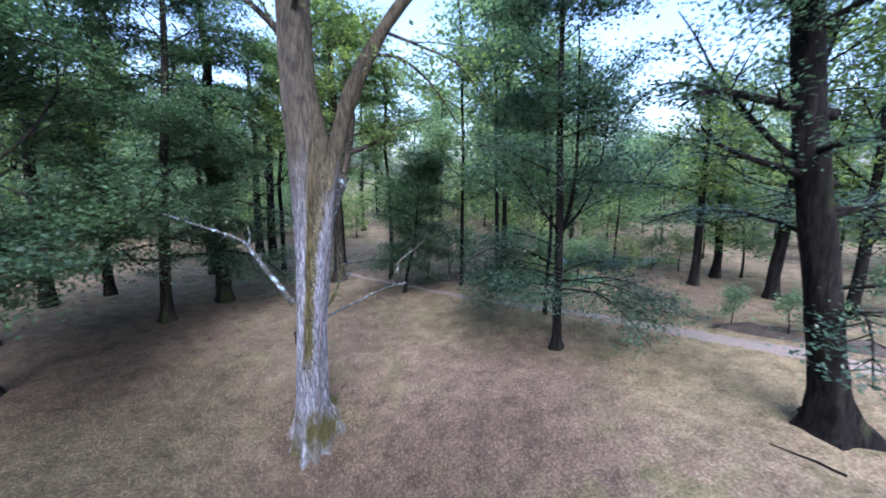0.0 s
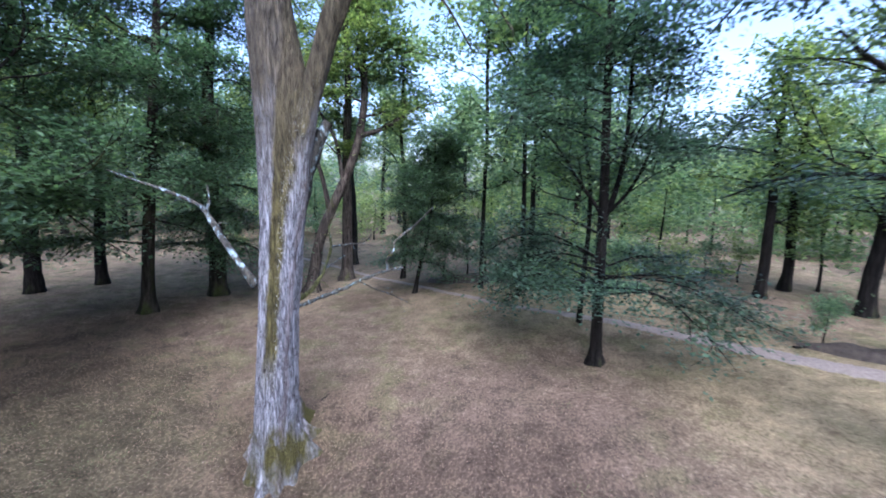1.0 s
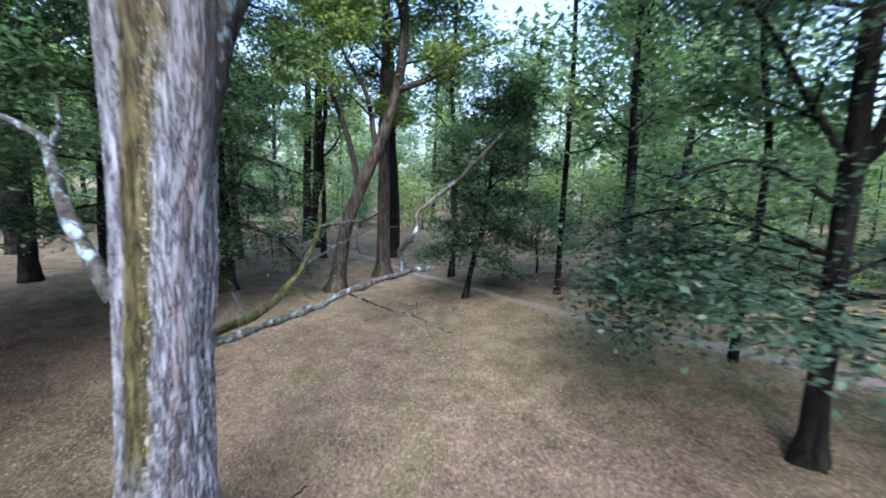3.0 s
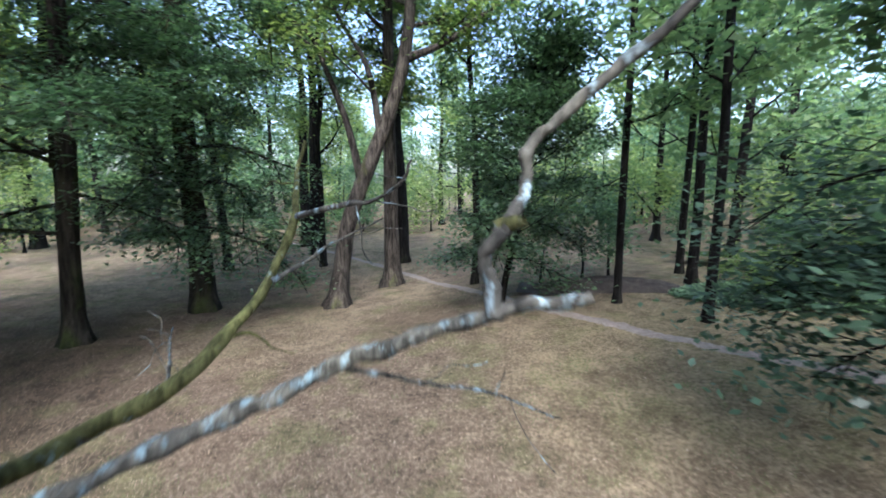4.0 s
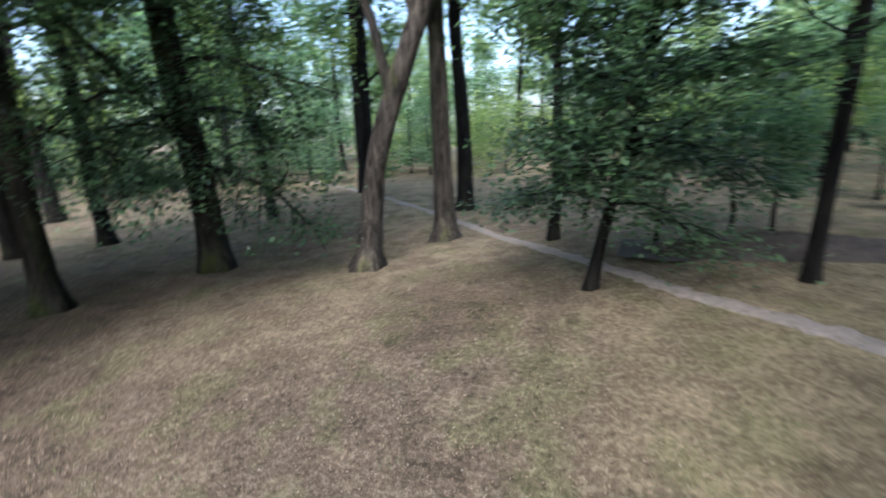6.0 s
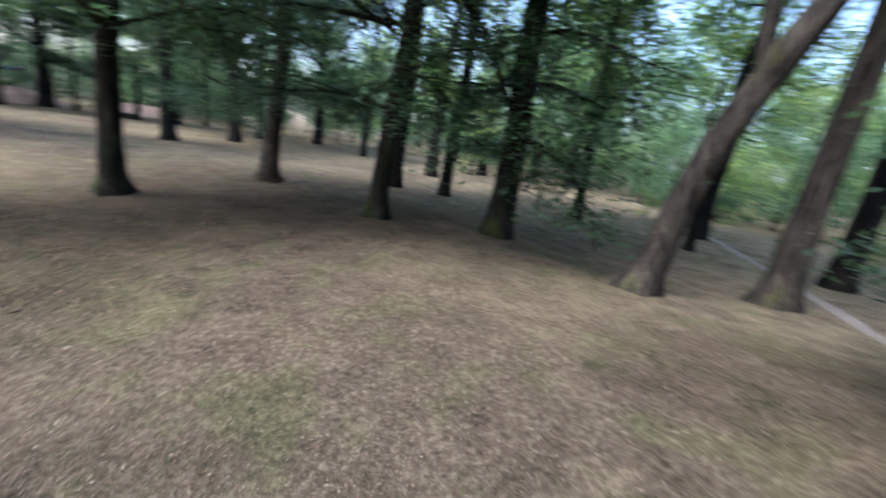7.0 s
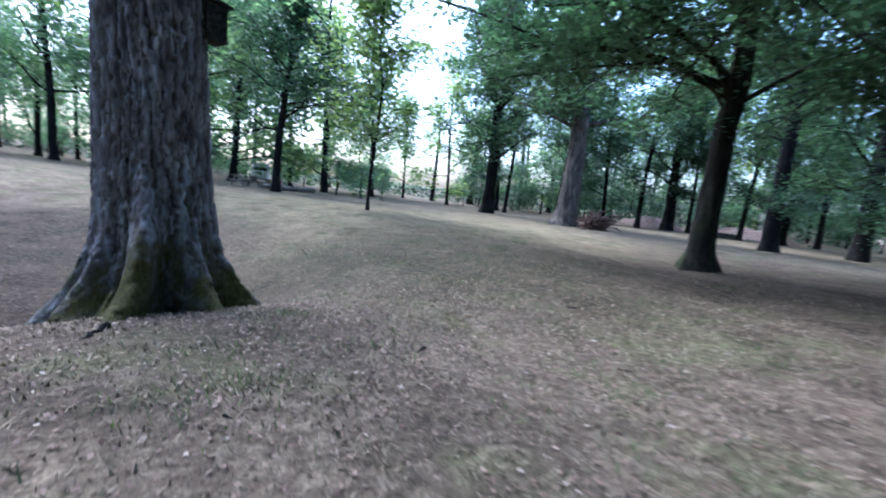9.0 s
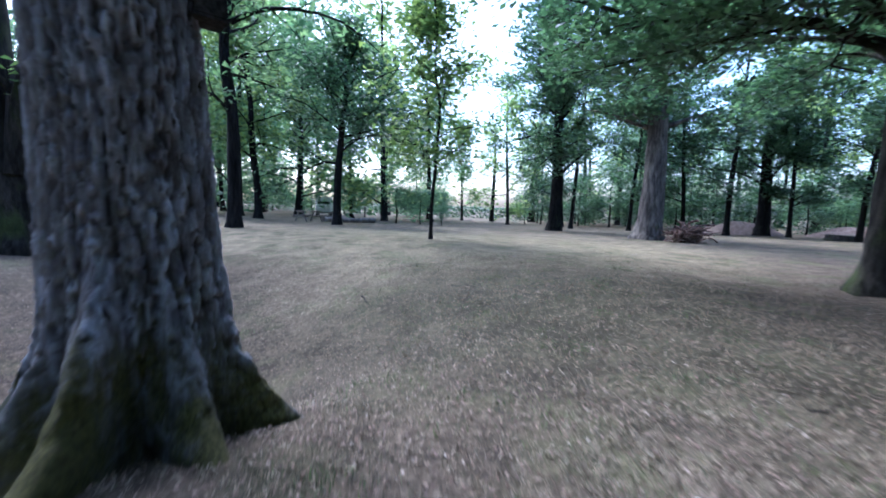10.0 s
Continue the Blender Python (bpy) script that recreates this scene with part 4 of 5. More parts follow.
plant("oak_tree", (-13.14, 10.98), [(-13.14, 10.98, 0.05), (-13.15, 10.99, 0.95), (-13.18, 11.00, 1.96), (-13.16, 10.99, 2.93), (-13.22, 11.03, 3.6), (-13.26, 11.04, 4.24), (-13.14, 11.00, 6.5), (-13.07, 10.98, 11)], 0.24, "forked young oak with mossy foot and spreading limbs", BARK_MOSSY, LEAF_BEECH, 28, 5.0, 6.8, 28, size=0.15, per=18, twigs=7, top=0.4,
      extra=[([(-13.20, 11.01, 3.35), (-12.99, 10.88, 3.95), (-12.59, 10.58, 4.38), (-12.07, 10.20, 4.65), (-10.97, 9.41, 5.3), (-9.50, 8.57, 6.2)], 0.13, 0.02, 9, 0.35),
             ([(-13.16, 10.98, 3.3), (-12.86, 10.78, 3.71), (-12.41, 10.46, 3.91), (-11.96, 10.13, 4.15), (-10.96, 9.42, 4.21), (-10.15, 8.83, 4.15), (-9.64, 8.46, 4.24), (-8.88, 7.91, 4.46), (-7.82, 7.10, 4.7)], 0.085, 0.02, 12, 0.25),
             ([(-11.97, 10.14, 4.12), (-11.00, 9.44, 3.91), (-10.20, 8.86, 3.69), (-9.63, 8.45, 3.51), (-8.87, 8.04, 3.3)], 0.035, 0.01, 10, 0.15),
             ([(-13.18, 10.98, 3.8), (-11.60, 11.40, 4.6), (-10.13, 11.72, 4.9), (-8.66, 11.93, 4.6)], 0.07, 0.015, 9, 0.25), ([(-13.18, 10.98, 3.9), (-11.60, 10.46, 4.5), (-10.03, 9.93, 4.6), (-8.56, 9.41, 4.2)], 0.07, 0.015, 12, 0.25), ([(-13.18, 10.98, 3.8), (-11.81, 9.41, 4.4), (-10.55, 8.15, 4.4), (-9.29, 7.10, 3.9)], 0.07, 0.015, 12, 0.25), ([(-13.18, 10.98, 3.4), (-12.76, 12.35, 4.0), (-12.34, 13.61, 4.2), (-11.81, 14.87, 3.8)], 0.06, 0.015, 10, 0.25),
             ([(-13.18, 10.98, 3.5), (-14.33, 10.04, 4.2), (-15.38, 8.78, 4.3), (-16.22, 7.52, 3.8)], 0.06, 0.015, 10, 0.25), ([(-13.18, 10.98, 3.8), (-13.39, 9.20, 4.5), (-13.28, 7.52, 4.4), (-12.86, 6.05, 3.8)], 0.06, 0.015, 10, 0.25)])
plant("oak_tree", (-16.75, 14.3), [(-16.72, 14.24, 0), (-16.6, 14.33, 1.35), (-16.5, 14.45, 3), (-16.52, 14.5, 4.5), (-16.46, 14.3, 6), (-16.3, 13.9, 7.4), (-16.2, 13.6, 12)], 0.27, "crooked brown oak on dry grass", BARK_BROWN, LEAF_BEECH, 28, 4.0, 5.5, 29, size=0.18, per=15, twigs=7)

# ---- trees of the surrounding wood ----
def wood(x, y, r, h, seed, label, first=4.5, reach=3.6, lean=(0, 0), bark_mat=None, leaf_mat=None, count=18, per=19, size=0.22, name="oak_tree", extra=(), rise=0.35, form="oak"):
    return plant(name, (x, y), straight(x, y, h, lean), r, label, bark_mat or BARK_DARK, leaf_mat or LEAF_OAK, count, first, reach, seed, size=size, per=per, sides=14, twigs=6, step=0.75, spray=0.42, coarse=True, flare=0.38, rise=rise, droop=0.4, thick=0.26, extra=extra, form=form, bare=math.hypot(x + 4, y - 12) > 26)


wood(-19.1, 19.3, 0.30, 15, 41, "dark woodland oak with a bare lower trunk")
wood(-17.4, 21.0, 0.24, 14, 42, "slim woodland oak with a bare lower trunk")
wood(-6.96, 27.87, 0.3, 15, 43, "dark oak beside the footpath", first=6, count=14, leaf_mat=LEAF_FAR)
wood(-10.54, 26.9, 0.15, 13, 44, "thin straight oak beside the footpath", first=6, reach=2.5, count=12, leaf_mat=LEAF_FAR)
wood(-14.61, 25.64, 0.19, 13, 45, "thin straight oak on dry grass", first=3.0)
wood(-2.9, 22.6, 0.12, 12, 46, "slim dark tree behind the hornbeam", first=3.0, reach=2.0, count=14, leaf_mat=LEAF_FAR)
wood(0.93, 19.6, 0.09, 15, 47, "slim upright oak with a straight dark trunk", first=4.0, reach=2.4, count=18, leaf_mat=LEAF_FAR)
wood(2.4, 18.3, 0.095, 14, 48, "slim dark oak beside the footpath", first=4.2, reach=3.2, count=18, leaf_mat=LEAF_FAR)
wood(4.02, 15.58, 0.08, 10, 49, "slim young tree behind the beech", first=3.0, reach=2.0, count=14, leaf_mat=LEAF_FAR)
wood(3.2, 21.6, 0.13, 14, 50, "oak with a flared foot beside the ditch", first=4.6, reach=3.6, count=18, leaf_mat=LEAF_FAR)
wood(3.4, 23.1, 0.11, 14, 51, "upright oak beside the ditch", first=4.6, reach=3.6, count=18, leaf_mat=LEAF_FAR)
wood(11.98, 19.25, 0.2, 8.5, 52, "low grey oak at the meadow's edge", first=3.0, reach=3.0, count=12)
wood(13.78, 20.49, 0.2, 8, 53, "slim low oak at the meadow's edge", first=2.6, reach=2.6, count=12)
wood(13.9, 17.0, 0.24, 10, 77, "low oak at the meadow's edge", first=2.6, reach=4.0, count=20)
wood(15.0, 14.6, 0.2, 10, 78, "low oak beyond the path bank", first=2.6, reach=4.0, count=20)
wood(-0.2, -1.87, 0.6, 14, 54, "stout brown oak with a leaning fork", first=9.5, lean=(0.9, -1.2), bark_mat=BARK_MOSSY, count=8,
     extra=[([(-0.28, -1.8, 1.6), (-0.36, -1.75, 2.4), (-0.5, -1.64, 3.37), (-0.8, -1.44, 4.32), (-1.22, -1.14, 4.94), (-1.89, -0.65, 5.21), (-2.45, -0.25, 5.25), (-3.2, 0.2, 5.3)], 0.46, 0.22, 2, 0.8)])
wood(-24.2, 0.4, 0.58, 16, 55, "thick grey oak beside a brushwood pile", first=5, reach=7.0, count=42, per=26, size=0.28, bark_mat=BARK_GREY, leaf_mat=LEAF_BEECH)
wood(-27.8, -9.3, 0.48, 16, 56, "tall ivy-dark oak on the lawn", first=4, reach=6.0, count=42, per=26, size=0.28, leaf_mat=LEAF_BEECH)
wood(-48.2, 18.9, 0.45, 16, 57, "far oak standing on open lawn", first=3.6, reach=7.0, count=42, per=26, size=0.3, leaf_mat=LEAF_BEECH)
wood(-51, 5.8, 0.35, 15, 58, "far dark oak on the lawn", first=3.6, reach=7.0, count=42, per=26, size=0.3, leaf_mat=LEAF_BEECH)
wood(-53.3, -5.0, 0.6, 15, 59, "leaning far oak on the lawn", first=3.6, reach=7.0, count=42, per=26, size=0.3, lean=(1.5, 0.5), leaf_mat=LEAF_BEECH)

# ---- trees round the lawn ----
wood(-5.6, -6.4, 0.26, 16, 60, "upright oak with light open foliage on the lawn", first=4.5, reach=5.5, count=26, size=0.27, per=11, leaf_mat=LEAF_FAR,
     extra=[([(-5.6, -6.3, 8.0), (-6.8, -6.0, 8.7), (-8.4, -5.6, 8.9), (-10.0, -5.2, 8.6), (-11.6, -5.0, 7.6)], 0.14, 0.02, 5, 0.4)])
wood(-8.6, -19.5, 0.26, 14, 61, "dark oak across the lawn", first=4, reach=5.5, count=28, size=0.3)
wood(-11.7, -11.6, 0.24, 10.5, 62, "small spreading tree over a picnic table", first=3.6, reach=5.6, leaf_mat=LEAF_BEECH, name="crab_apple_tree", count=34, per=26, rise=0.5)
wood(-10.6, 1.0, 0.06, 7.6, 63, "young staked sapling on dry lawn", first=2.0, reach=1.9, count=26, per=14, size=0.2, name="sapling")
wood(-47, -40, 0.35, 14, 64, "dark far tree on the lawn")
wood(-55, -39, 0.5, 16, 65, "thick far oak on the lawn")
wood(-62, -34, 0.4, 16, 66, "far oak near the low hedge")
wood(-66, -30, 0.35, 16, 67, "far oak near the low hedge", lean=(1, 0))
wood(-60, -21, 0.3, 15, 68, "pale leaning far oak", lean=(1.8, 1.0), bark_mat=BARK_GREY, leaf_mat=LEAF_BEECH, first=3.5, reach=6.5, count=34, size=0.3)
wood(-48, -14, 0.4, 15, 69, "far oak behind the brushwood pile", leaf_mat=LEAF_BEECH, first=3.5, reach=6.5, count=34, size=0.3)
wood(-35.7, 42, 0.4, 15, 70, "far oak near the footpath")
wood(-12.4, 29.8, 0.3, 15, 71, "oak beside the footpath")
wood(-14.5, 32.4, 0.3, 15, 72, "dark oak past the footpath")
wood(-33.9, 31.2, 0.4, 15, 73, "oak on the far lawn")
wood(-27, 24, 0.35, 15, 74, "dark oak on the far lawn", first=3)
wood(-36, 12, 0.4, 15, 75, "dark holly-green tree with low boughs", first=1.5, reach=6.5, count=32, size=0.26, leaf_mat=LEAF_BEECH)
wood(-30, 9, 0.35, 14, 76, "dark evergreen with low boughs", first=1.5, reach=4.5, leaf_mat=LEAF_BEECH)


# ---- the wood beyond: a few kinds of tree, set out again and again ----
def kind_of_tree(name, label, seed, h, r, first, reach, leaf_mat, count=18, per=17, size=0.38, spread=0.6, deep=0.42, twigs=5, step=1.0):
    root = new(name)
    tagged(root, label, "tree", "far trees")
    st = np.array([(0, 0, -0.3), (0.1, 0, h * 0.3), (0, 0.15, h * 0.6), (0.1, 0, h)])
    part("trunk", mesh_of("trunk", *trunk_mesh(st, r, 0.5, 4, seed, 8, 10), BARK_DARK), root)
    g = Grower(seed, spread, step, per, deep, True, True)
    auto_limbs(g, smooth_line(st, 20), r, 0.3, count, first, reach, 0.42, 0.3, shape=0.8, twigs=twigs)
    if h > 10:
        tagged(part("limb", mesh_of("limb", *joined([q for pair in g.limbs for q in pair if q is not None]), BARK_DARK), root), kind="stuff")
    tagged(part("crown", mesh_of("crown", *g.foliage(size, 0.7, corners=3), leaf_mat), root), kind="stuff")
    return root


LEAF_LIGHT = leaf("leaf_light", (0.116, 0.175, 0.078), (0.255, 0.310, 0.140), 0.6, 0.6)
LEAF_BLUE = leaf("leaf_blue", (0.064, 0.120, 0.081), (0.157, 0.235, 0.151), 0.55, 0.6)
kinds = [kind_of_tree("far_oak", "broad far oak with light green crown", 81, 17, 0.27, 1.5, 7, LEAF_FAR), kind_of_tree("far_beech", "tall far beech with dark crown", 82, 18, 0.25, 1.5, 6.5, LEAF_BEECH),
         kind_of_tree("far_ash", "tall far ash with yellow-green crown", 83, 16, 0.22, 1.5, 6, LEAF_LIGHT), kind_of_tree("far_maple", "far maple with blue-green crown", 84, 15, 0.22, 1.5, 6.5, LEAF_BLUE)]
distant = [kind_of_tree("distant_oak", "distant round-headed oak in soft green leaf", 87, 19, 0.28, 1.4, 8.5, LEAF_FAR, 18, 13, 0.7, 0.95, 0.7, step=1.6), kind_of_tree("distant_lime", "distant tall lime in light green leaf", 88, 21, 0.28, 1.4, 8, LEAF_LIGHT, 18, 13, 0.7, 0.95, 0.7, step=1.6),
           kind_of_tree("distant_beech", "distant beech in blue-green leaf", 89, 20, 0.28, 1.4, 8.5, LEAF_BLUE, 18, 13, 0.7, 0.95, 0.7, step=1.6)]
shrub = kind_of_tree("far_shrub", "dense green shrub at the wood's edge", 85, 4.2, 0.09, 0.3, 2.6, LEAF_BLUE, 9, 13, 0.28, 0.45, 0.35, 3, 0.8)
shrub_light = kind_of_tree("far_shrub", "light green shrub at the wood's edge", 86, 3.6, 0.08, 0.3, 2.6, LEAF_LIGHT, 9, 13, 0.28, 0.45, 0.35, 3, 0.8)
rng = random.Random(5)
put = []


def set_out(models, n, near, far, b0, b1, gap, smallest=0.75, largest=1.2, tall=True):
    """Copies between two distances and two bearings (degrees to the left of y)."""
    tries = 0
    while n > 0 and tries < 4000:
        tries += 1
        a, d = radians(rng.uniform(b0, b1)), rng.uniform(near ** 2, far ** 2) ** 0.5
        x, y = -4 - d * math.sin(a), 12 + d * math.cos(a)
        if tall and d > 22 and 17 < math.degrees(math.atan2(x, y - 3)) < 39:
            continue    # an open glade, with sky over it
        if tall and d > 30 and 138.5 < math.degrees(math.atan2(-3.2 - x, y - 13.2)) < 144.5:
            continue    # a gap of sky over the lawn
        if d < 62 and 14.5 < math.degrees(math.atan2(-3.2 - x, 13.2 - y)) < 19.5:
            continue    # an open view to the parked van
        if any((x - p) ** 2 + (y - q) ** 2 < gap ** 2 for p, q in put):
            continue
        put.append((x, y))
        m = rng.choice(models)
        copy_thing(m, pose(x, y, float(ground_z(x, y)), rng.uniform(-3, 3), rng.uniform(-3, 3), rng.uniform(0, 360)) @ Matrix.Scale(rng.uniform(smallest, largest), 4))
        n -= 1


thickets = [kind_of_tree("thicket", "tall leafy thicket at the wood's edge", 93, 7, 0.12, 0.4, 4.2, LEAF_FAR, 10, 14, 0.4, 0.7, 0.5, 3), kind_of_tree("thicket", "bright green thicket at the wood's edge", 94, 6, 0.12, 0.4, 4.2, LEAF_LIGHT, 10, 14, 0.4, 0.7, 0.5, 3),
            kind_of_tree("thicket", "blue-green thicket at the wood's edge", 95, 8, 0.12, 0.4, 4.2, LEAF_BLUE, 10, 14, 0.4, 0.7, 0.5, 3)]
dark_thicket = kind_of_tree("thicket", "dark evergreen thicket behind the lawn", 96, 6.5, 0.12, 0.3, 4.2, LEAF_BEECH, 10, 14, 0.4, 0.7, 0.5, 3)
set_out([dark_thicket], 34, 58, 72, 92, 136, 3.6, 0.6, 1.1)
set_out([kinds[1]], 9, 46, 70, 92, 134, 6.0, 0.8, 1.05)
set_out([kinds[0], kinds[3]], 9, 34, 58, 172, 204, 6.0, 0.8, 1.1)
set_out(thickets, 34, 33, 60, -62, 60, 4.2, 0.6, 1.0, False)
set_out([thickets[0], thickets[2]], 18, 48, 72, 60, 118, 5.0, 0.7, 1.0)
set_out([thickets[2]], 34, 64, 84, 110, 215, 3.6, 0.5, 0.9)
set_out([kinds[0], kinds[2]], 7, 32, 48, -14, 32, 7.0, 0.75, 0.95)
set_out(kinds, 8, 28, 48, -65, -32, 6.5, 0.8, 1.0)
set_out(kinds, 16, 48, 75, -75, 50, 8.0, 0.8, 1.0)
set_out([kinds[1], kinds[3], kinds[1], kinds[0]], 16, 34, 85, 50, 100, 7.0)
set_out(distant, 8, 46, 75, 151, 215, 8.0, 1.0, 1.3)
set_out(distant, 12, 52, 80, 96, 141, 8.0, 1.0, 1.3)
set_out([kinds[1], kinds[3]], 8, 42, 64, 86, 116, 6.0, 0.8, 1.1)
set_out(distant, 24, 85, 130, 90, 225, 9.0, 0.9, 1.2)
set_out(distant, 26, 70, 130, -70, 80, 9.0, 0.8, 1.1)
set_out(kinds, 10, 25, 80, 225, 290, 9.0)
set_out(distant, 16, 62, 105, -62, -12, 6.0, 0.42, 0.62, False)
set_out(thickets, 16, 20, 33, -88, -38, 2.8, 0.4, 0.75, False)
set_out(thickets, 16, 27, 36, -36, 34, 3.0, 0.4, 0.75, False)
set_out(thickets, 26, 40, 80, -64, -14, 4.0, 0.9, 1.35, False)
set_out(distant, 14, 40, 64, -62, 64, 6.0, 0.6, 0.9)
set_out(distant[:2], 9, 36, 62, 8, 48, 6.5, 0.8, 1.05)
set_out(kinds, 9, 30, 55, -58, -40, 5.5, 0.6, 0.9, False)
set_out(distant, 22, 50, 84, 100, 205, 6.5, 0.7, 1.0)
set_out([shrub, shrub_light], 22, 24, 60, -50, 30, 3.0, 0.4, 0.9, False)
set_out([shrub], 30, 60, 82, 80, 210, 3.0, 0.7, 1.1)
for x, y, k, m in ((0.3, 21.4, 0.5, shrub), (-0.8, 21.7, 0.45, shrub), (1.2, 22.3, 0.5, shrub), (3.9, 19.6, 0.2, shrub_light), (4.4, 20.4, 0.24, shrub_light), (4.9, 19.4, 0.22, shrub_light), (5.3, 20.2, 0.24, shrub_light), (3.6, 20.6, 0.2, shrub_light), (5.9, 19.6, 0.22, shrub_light), (4.4, 26.5, 0.45, shrub), (5.4, 21.0, 0.4, shrub), (6.5, 19.5, 0.45, shrub), (5.8, 22.6, 0.6, shrub_light),
                   (10.2, 14.0, 0.3, shrub), (7.2, 21.9, 0.42, shrub_light), (8.6, 22.0, 0.36, shrub), (10.0, 21.8, 0.42, shrub_light), (11.4, 22.2, 0.4, shrub), (12.8, 22.0, 0.45, shrub_light), (6.2, 22.4, 0.4, shrub), (6.5, 27.0, 0.72, kinds[0]), (9.3, 29.8, 0.7, kinds[3]), (5.0, 31.5, 0.8, kinds[2]), (11.5, 33.5, 0.7, kinds[0]), (11.3, 12.9, 0.32, shrub), (12.3, 12.6, 0.3, shrub), (-20.5, -21.5, 0.75, shrub), (-22.5, -20.5, 0.65, shrub), (-24.6, -20.2, 0.4, shrub), (-14, 33, 0.35, shrub), (-16, 31, 0.3, shrub_light)):
    copy_thing(m, pose(x, y, float(ground_z(x, y)), 0, 0, 97 * x) @ Matrix.Scale(k, 4))
for k, m in enumerate(kinds + distant + thickets + [dark_thicket, shrub, shrub_light]):
    m.location = (-70 - 9 * k, 40, float(ground_z(-70, 40)))


# ---- ground cover ----
def litter():
    r = np.random.default_rng(91)
    n = 84000
    d = 12 * r.uniform(0, 1, n) ** 0.6
    a = r.uniform(0, 2 * np.pi, n)
    x, y = -4.8 + d * np.cos(a), 12.2 + d * np.sin(a)
    keep = r.uniform(0, 1, n) < 1.15 - 0.07 * d
    x, y = x[keep], y[keep]
    c = np.stack([x, y, ground_z(x, y) + relief(x, y) + 0.012], 1)
    m, nt, b = material("fallen_leaf")
    g = nt.nodes.new("ShaderNodeNewGeometry")
    col = ramp(nt, g.outputs["Random Per Island"], [(0.0, (0.075, 0.042, 0.028)), (0.4, (0.19, 0.118, 0.077)), (0.93, (0.275, 0.195, 0.135)), (1.0, (0.44, 0.375, 0.295))])
    nt.links.new(col.outputs[0], b.inputs["Base Color"])
    b.inputs["Roughness"].default_value = 0.7
    return mesh_of("fallen_leaves", *leaves(r, c, 0.023, 0.4, 0.0), m)


tagged(new("fallen_leaves", litter()), "scattered dry brown and pale fallen leaves", "leaves", kind="stuff")


def blades():
    r = np.random.default_rng(92)
    n = 250000
    d = 9.5 * r.uniform(0, 1, n) ** 0.75
    a = r.uniform(0, 2 * np.pi, n)
    x, y = -4.9 + d * np.cos(a), 12.0 + d * np.sin(a)
    clump = np.array([noise.noise((p * 0.9, q * 0.9, 3.0)) for p, q in zip(x, y)])
    keep = r.uniform(-0.6, 0.9, n) < clump + 0.3 + 0.2 * (d < 4.5)
    x, y = x[keep], y[keep]
    n = len(x)
    c = np.stack([x, y, ground_z(x, y) + relief(x, y) - 0.005], 1)
    az = r.uniform(0, 2 * np.pi, n)
    lean = np.stack([np.cos(az), np.sin(az), np.zeros(n)], 1)
    side = np.stack([-np.sin(az), np.cos(az), np.zeros(n)], 1)
    h = r.uniform(0.008, 0.03, n)[:, None]
    w = r.uniform(0.003, 0.007, n)[:, None]
    k = r.uniform(0.3, 1.7, n)[:, None]
    up = np.array((0, 0, 1.0))
    v = np.stack([c - side * w, c + side * w, c + lean * h * k + up * h], 1).reshape(-1, 3)
    m, nt, b = material("grass_blade")
    g = nt.nodes.new("ShaderNodeNewGeometry")
    col = ramp(nt, g.outputs["Random Per Island"], [(0.0, (0.075, 0.078, 0.033)), (0.22, (0.12, 0.09, 0.057)), (0.55, (0.225, 0.17, 0.107)), (0.9, (0.33, 0.26, 0.167)), (1.0, (0.40, 0.33, 0.235))])
    nt.links.new(col.outputs[0], b.inputs["Base Color"])
    b.inputs["Roughness"].default_value = 0.8
    return mesh_of("dry_grass", v, np.arange(3 * n).reshape(n, 3), m)


def tufts():
    r = np.random.default_rng(96)
    v, k = [], 0
    for k in range(230):
        a, d = r.uniform(0, 2 * np.pi), np.sqrt(r.uniform(0, 1))
        ox, oy, far = ((-3.0, 13.8, 8.0), (0.6, 15.2, 1.9), (-8.6, 7.8, 3.6), (-5.0, 12.0, 3.0))[k % 4]
        cx, cy, wide = ox + far * d * np.cos(a), oy + far * d * np.sin(a), r.uniform(0.05, 0.2)
        if np.hypot(cx + 3.31, cy - 9.86) < 1.3:
            continue
        n = int(420 * wide)
        x, y = cx + r.normal(0, wide, n), cy + r.normal(0, wide, n)
        c = np.stack([x, y, ground_z(x, y) + relief(x, y) - 0.005], 1)
        az = r.uniform(0, 2 * np.pi, n)
        lean = np.stack([np.cos(az), np.sin(az), np.zeros(n)], 1)
        side = np.stack([-np.sin(az), np.cos(az), np.zeros(n)], 1)
        h = r.uniform(0.02, 0.055, n)[:, None]
        w = r.uniform(0.002, 0.004, n)[:, None]
        b = r.uniform(0.2, 1.1, n)[:, None]
        up = np.array((0, 0, 1.0))
        v.append(np.stack([c - side * w, c + side * w, c + side * w * 0.3 + lean * h * b + up * h, c - side * w * 0.3 + lean * h * b + up * h], 1).reshape(-1, 3))
    v = np.vstack(v)
    return mesh_of("green_tufts", v, np.arange(len(v)).reshape(-1, 4), leaf("grass_green", (0.04, 0.058, 0.024), (0.11, 0.135, 0.06), 0.3, 0.7))


tagged(new("green_tufts", tufts()), "small green grass tufts in the dry turf", "grass", kind="stuff")


LEAF_FERN = leaf("leaf_fern", (0.09, 0.16, 0.11), (0.19, 0.28, 0.19), 0.45, 0.6)


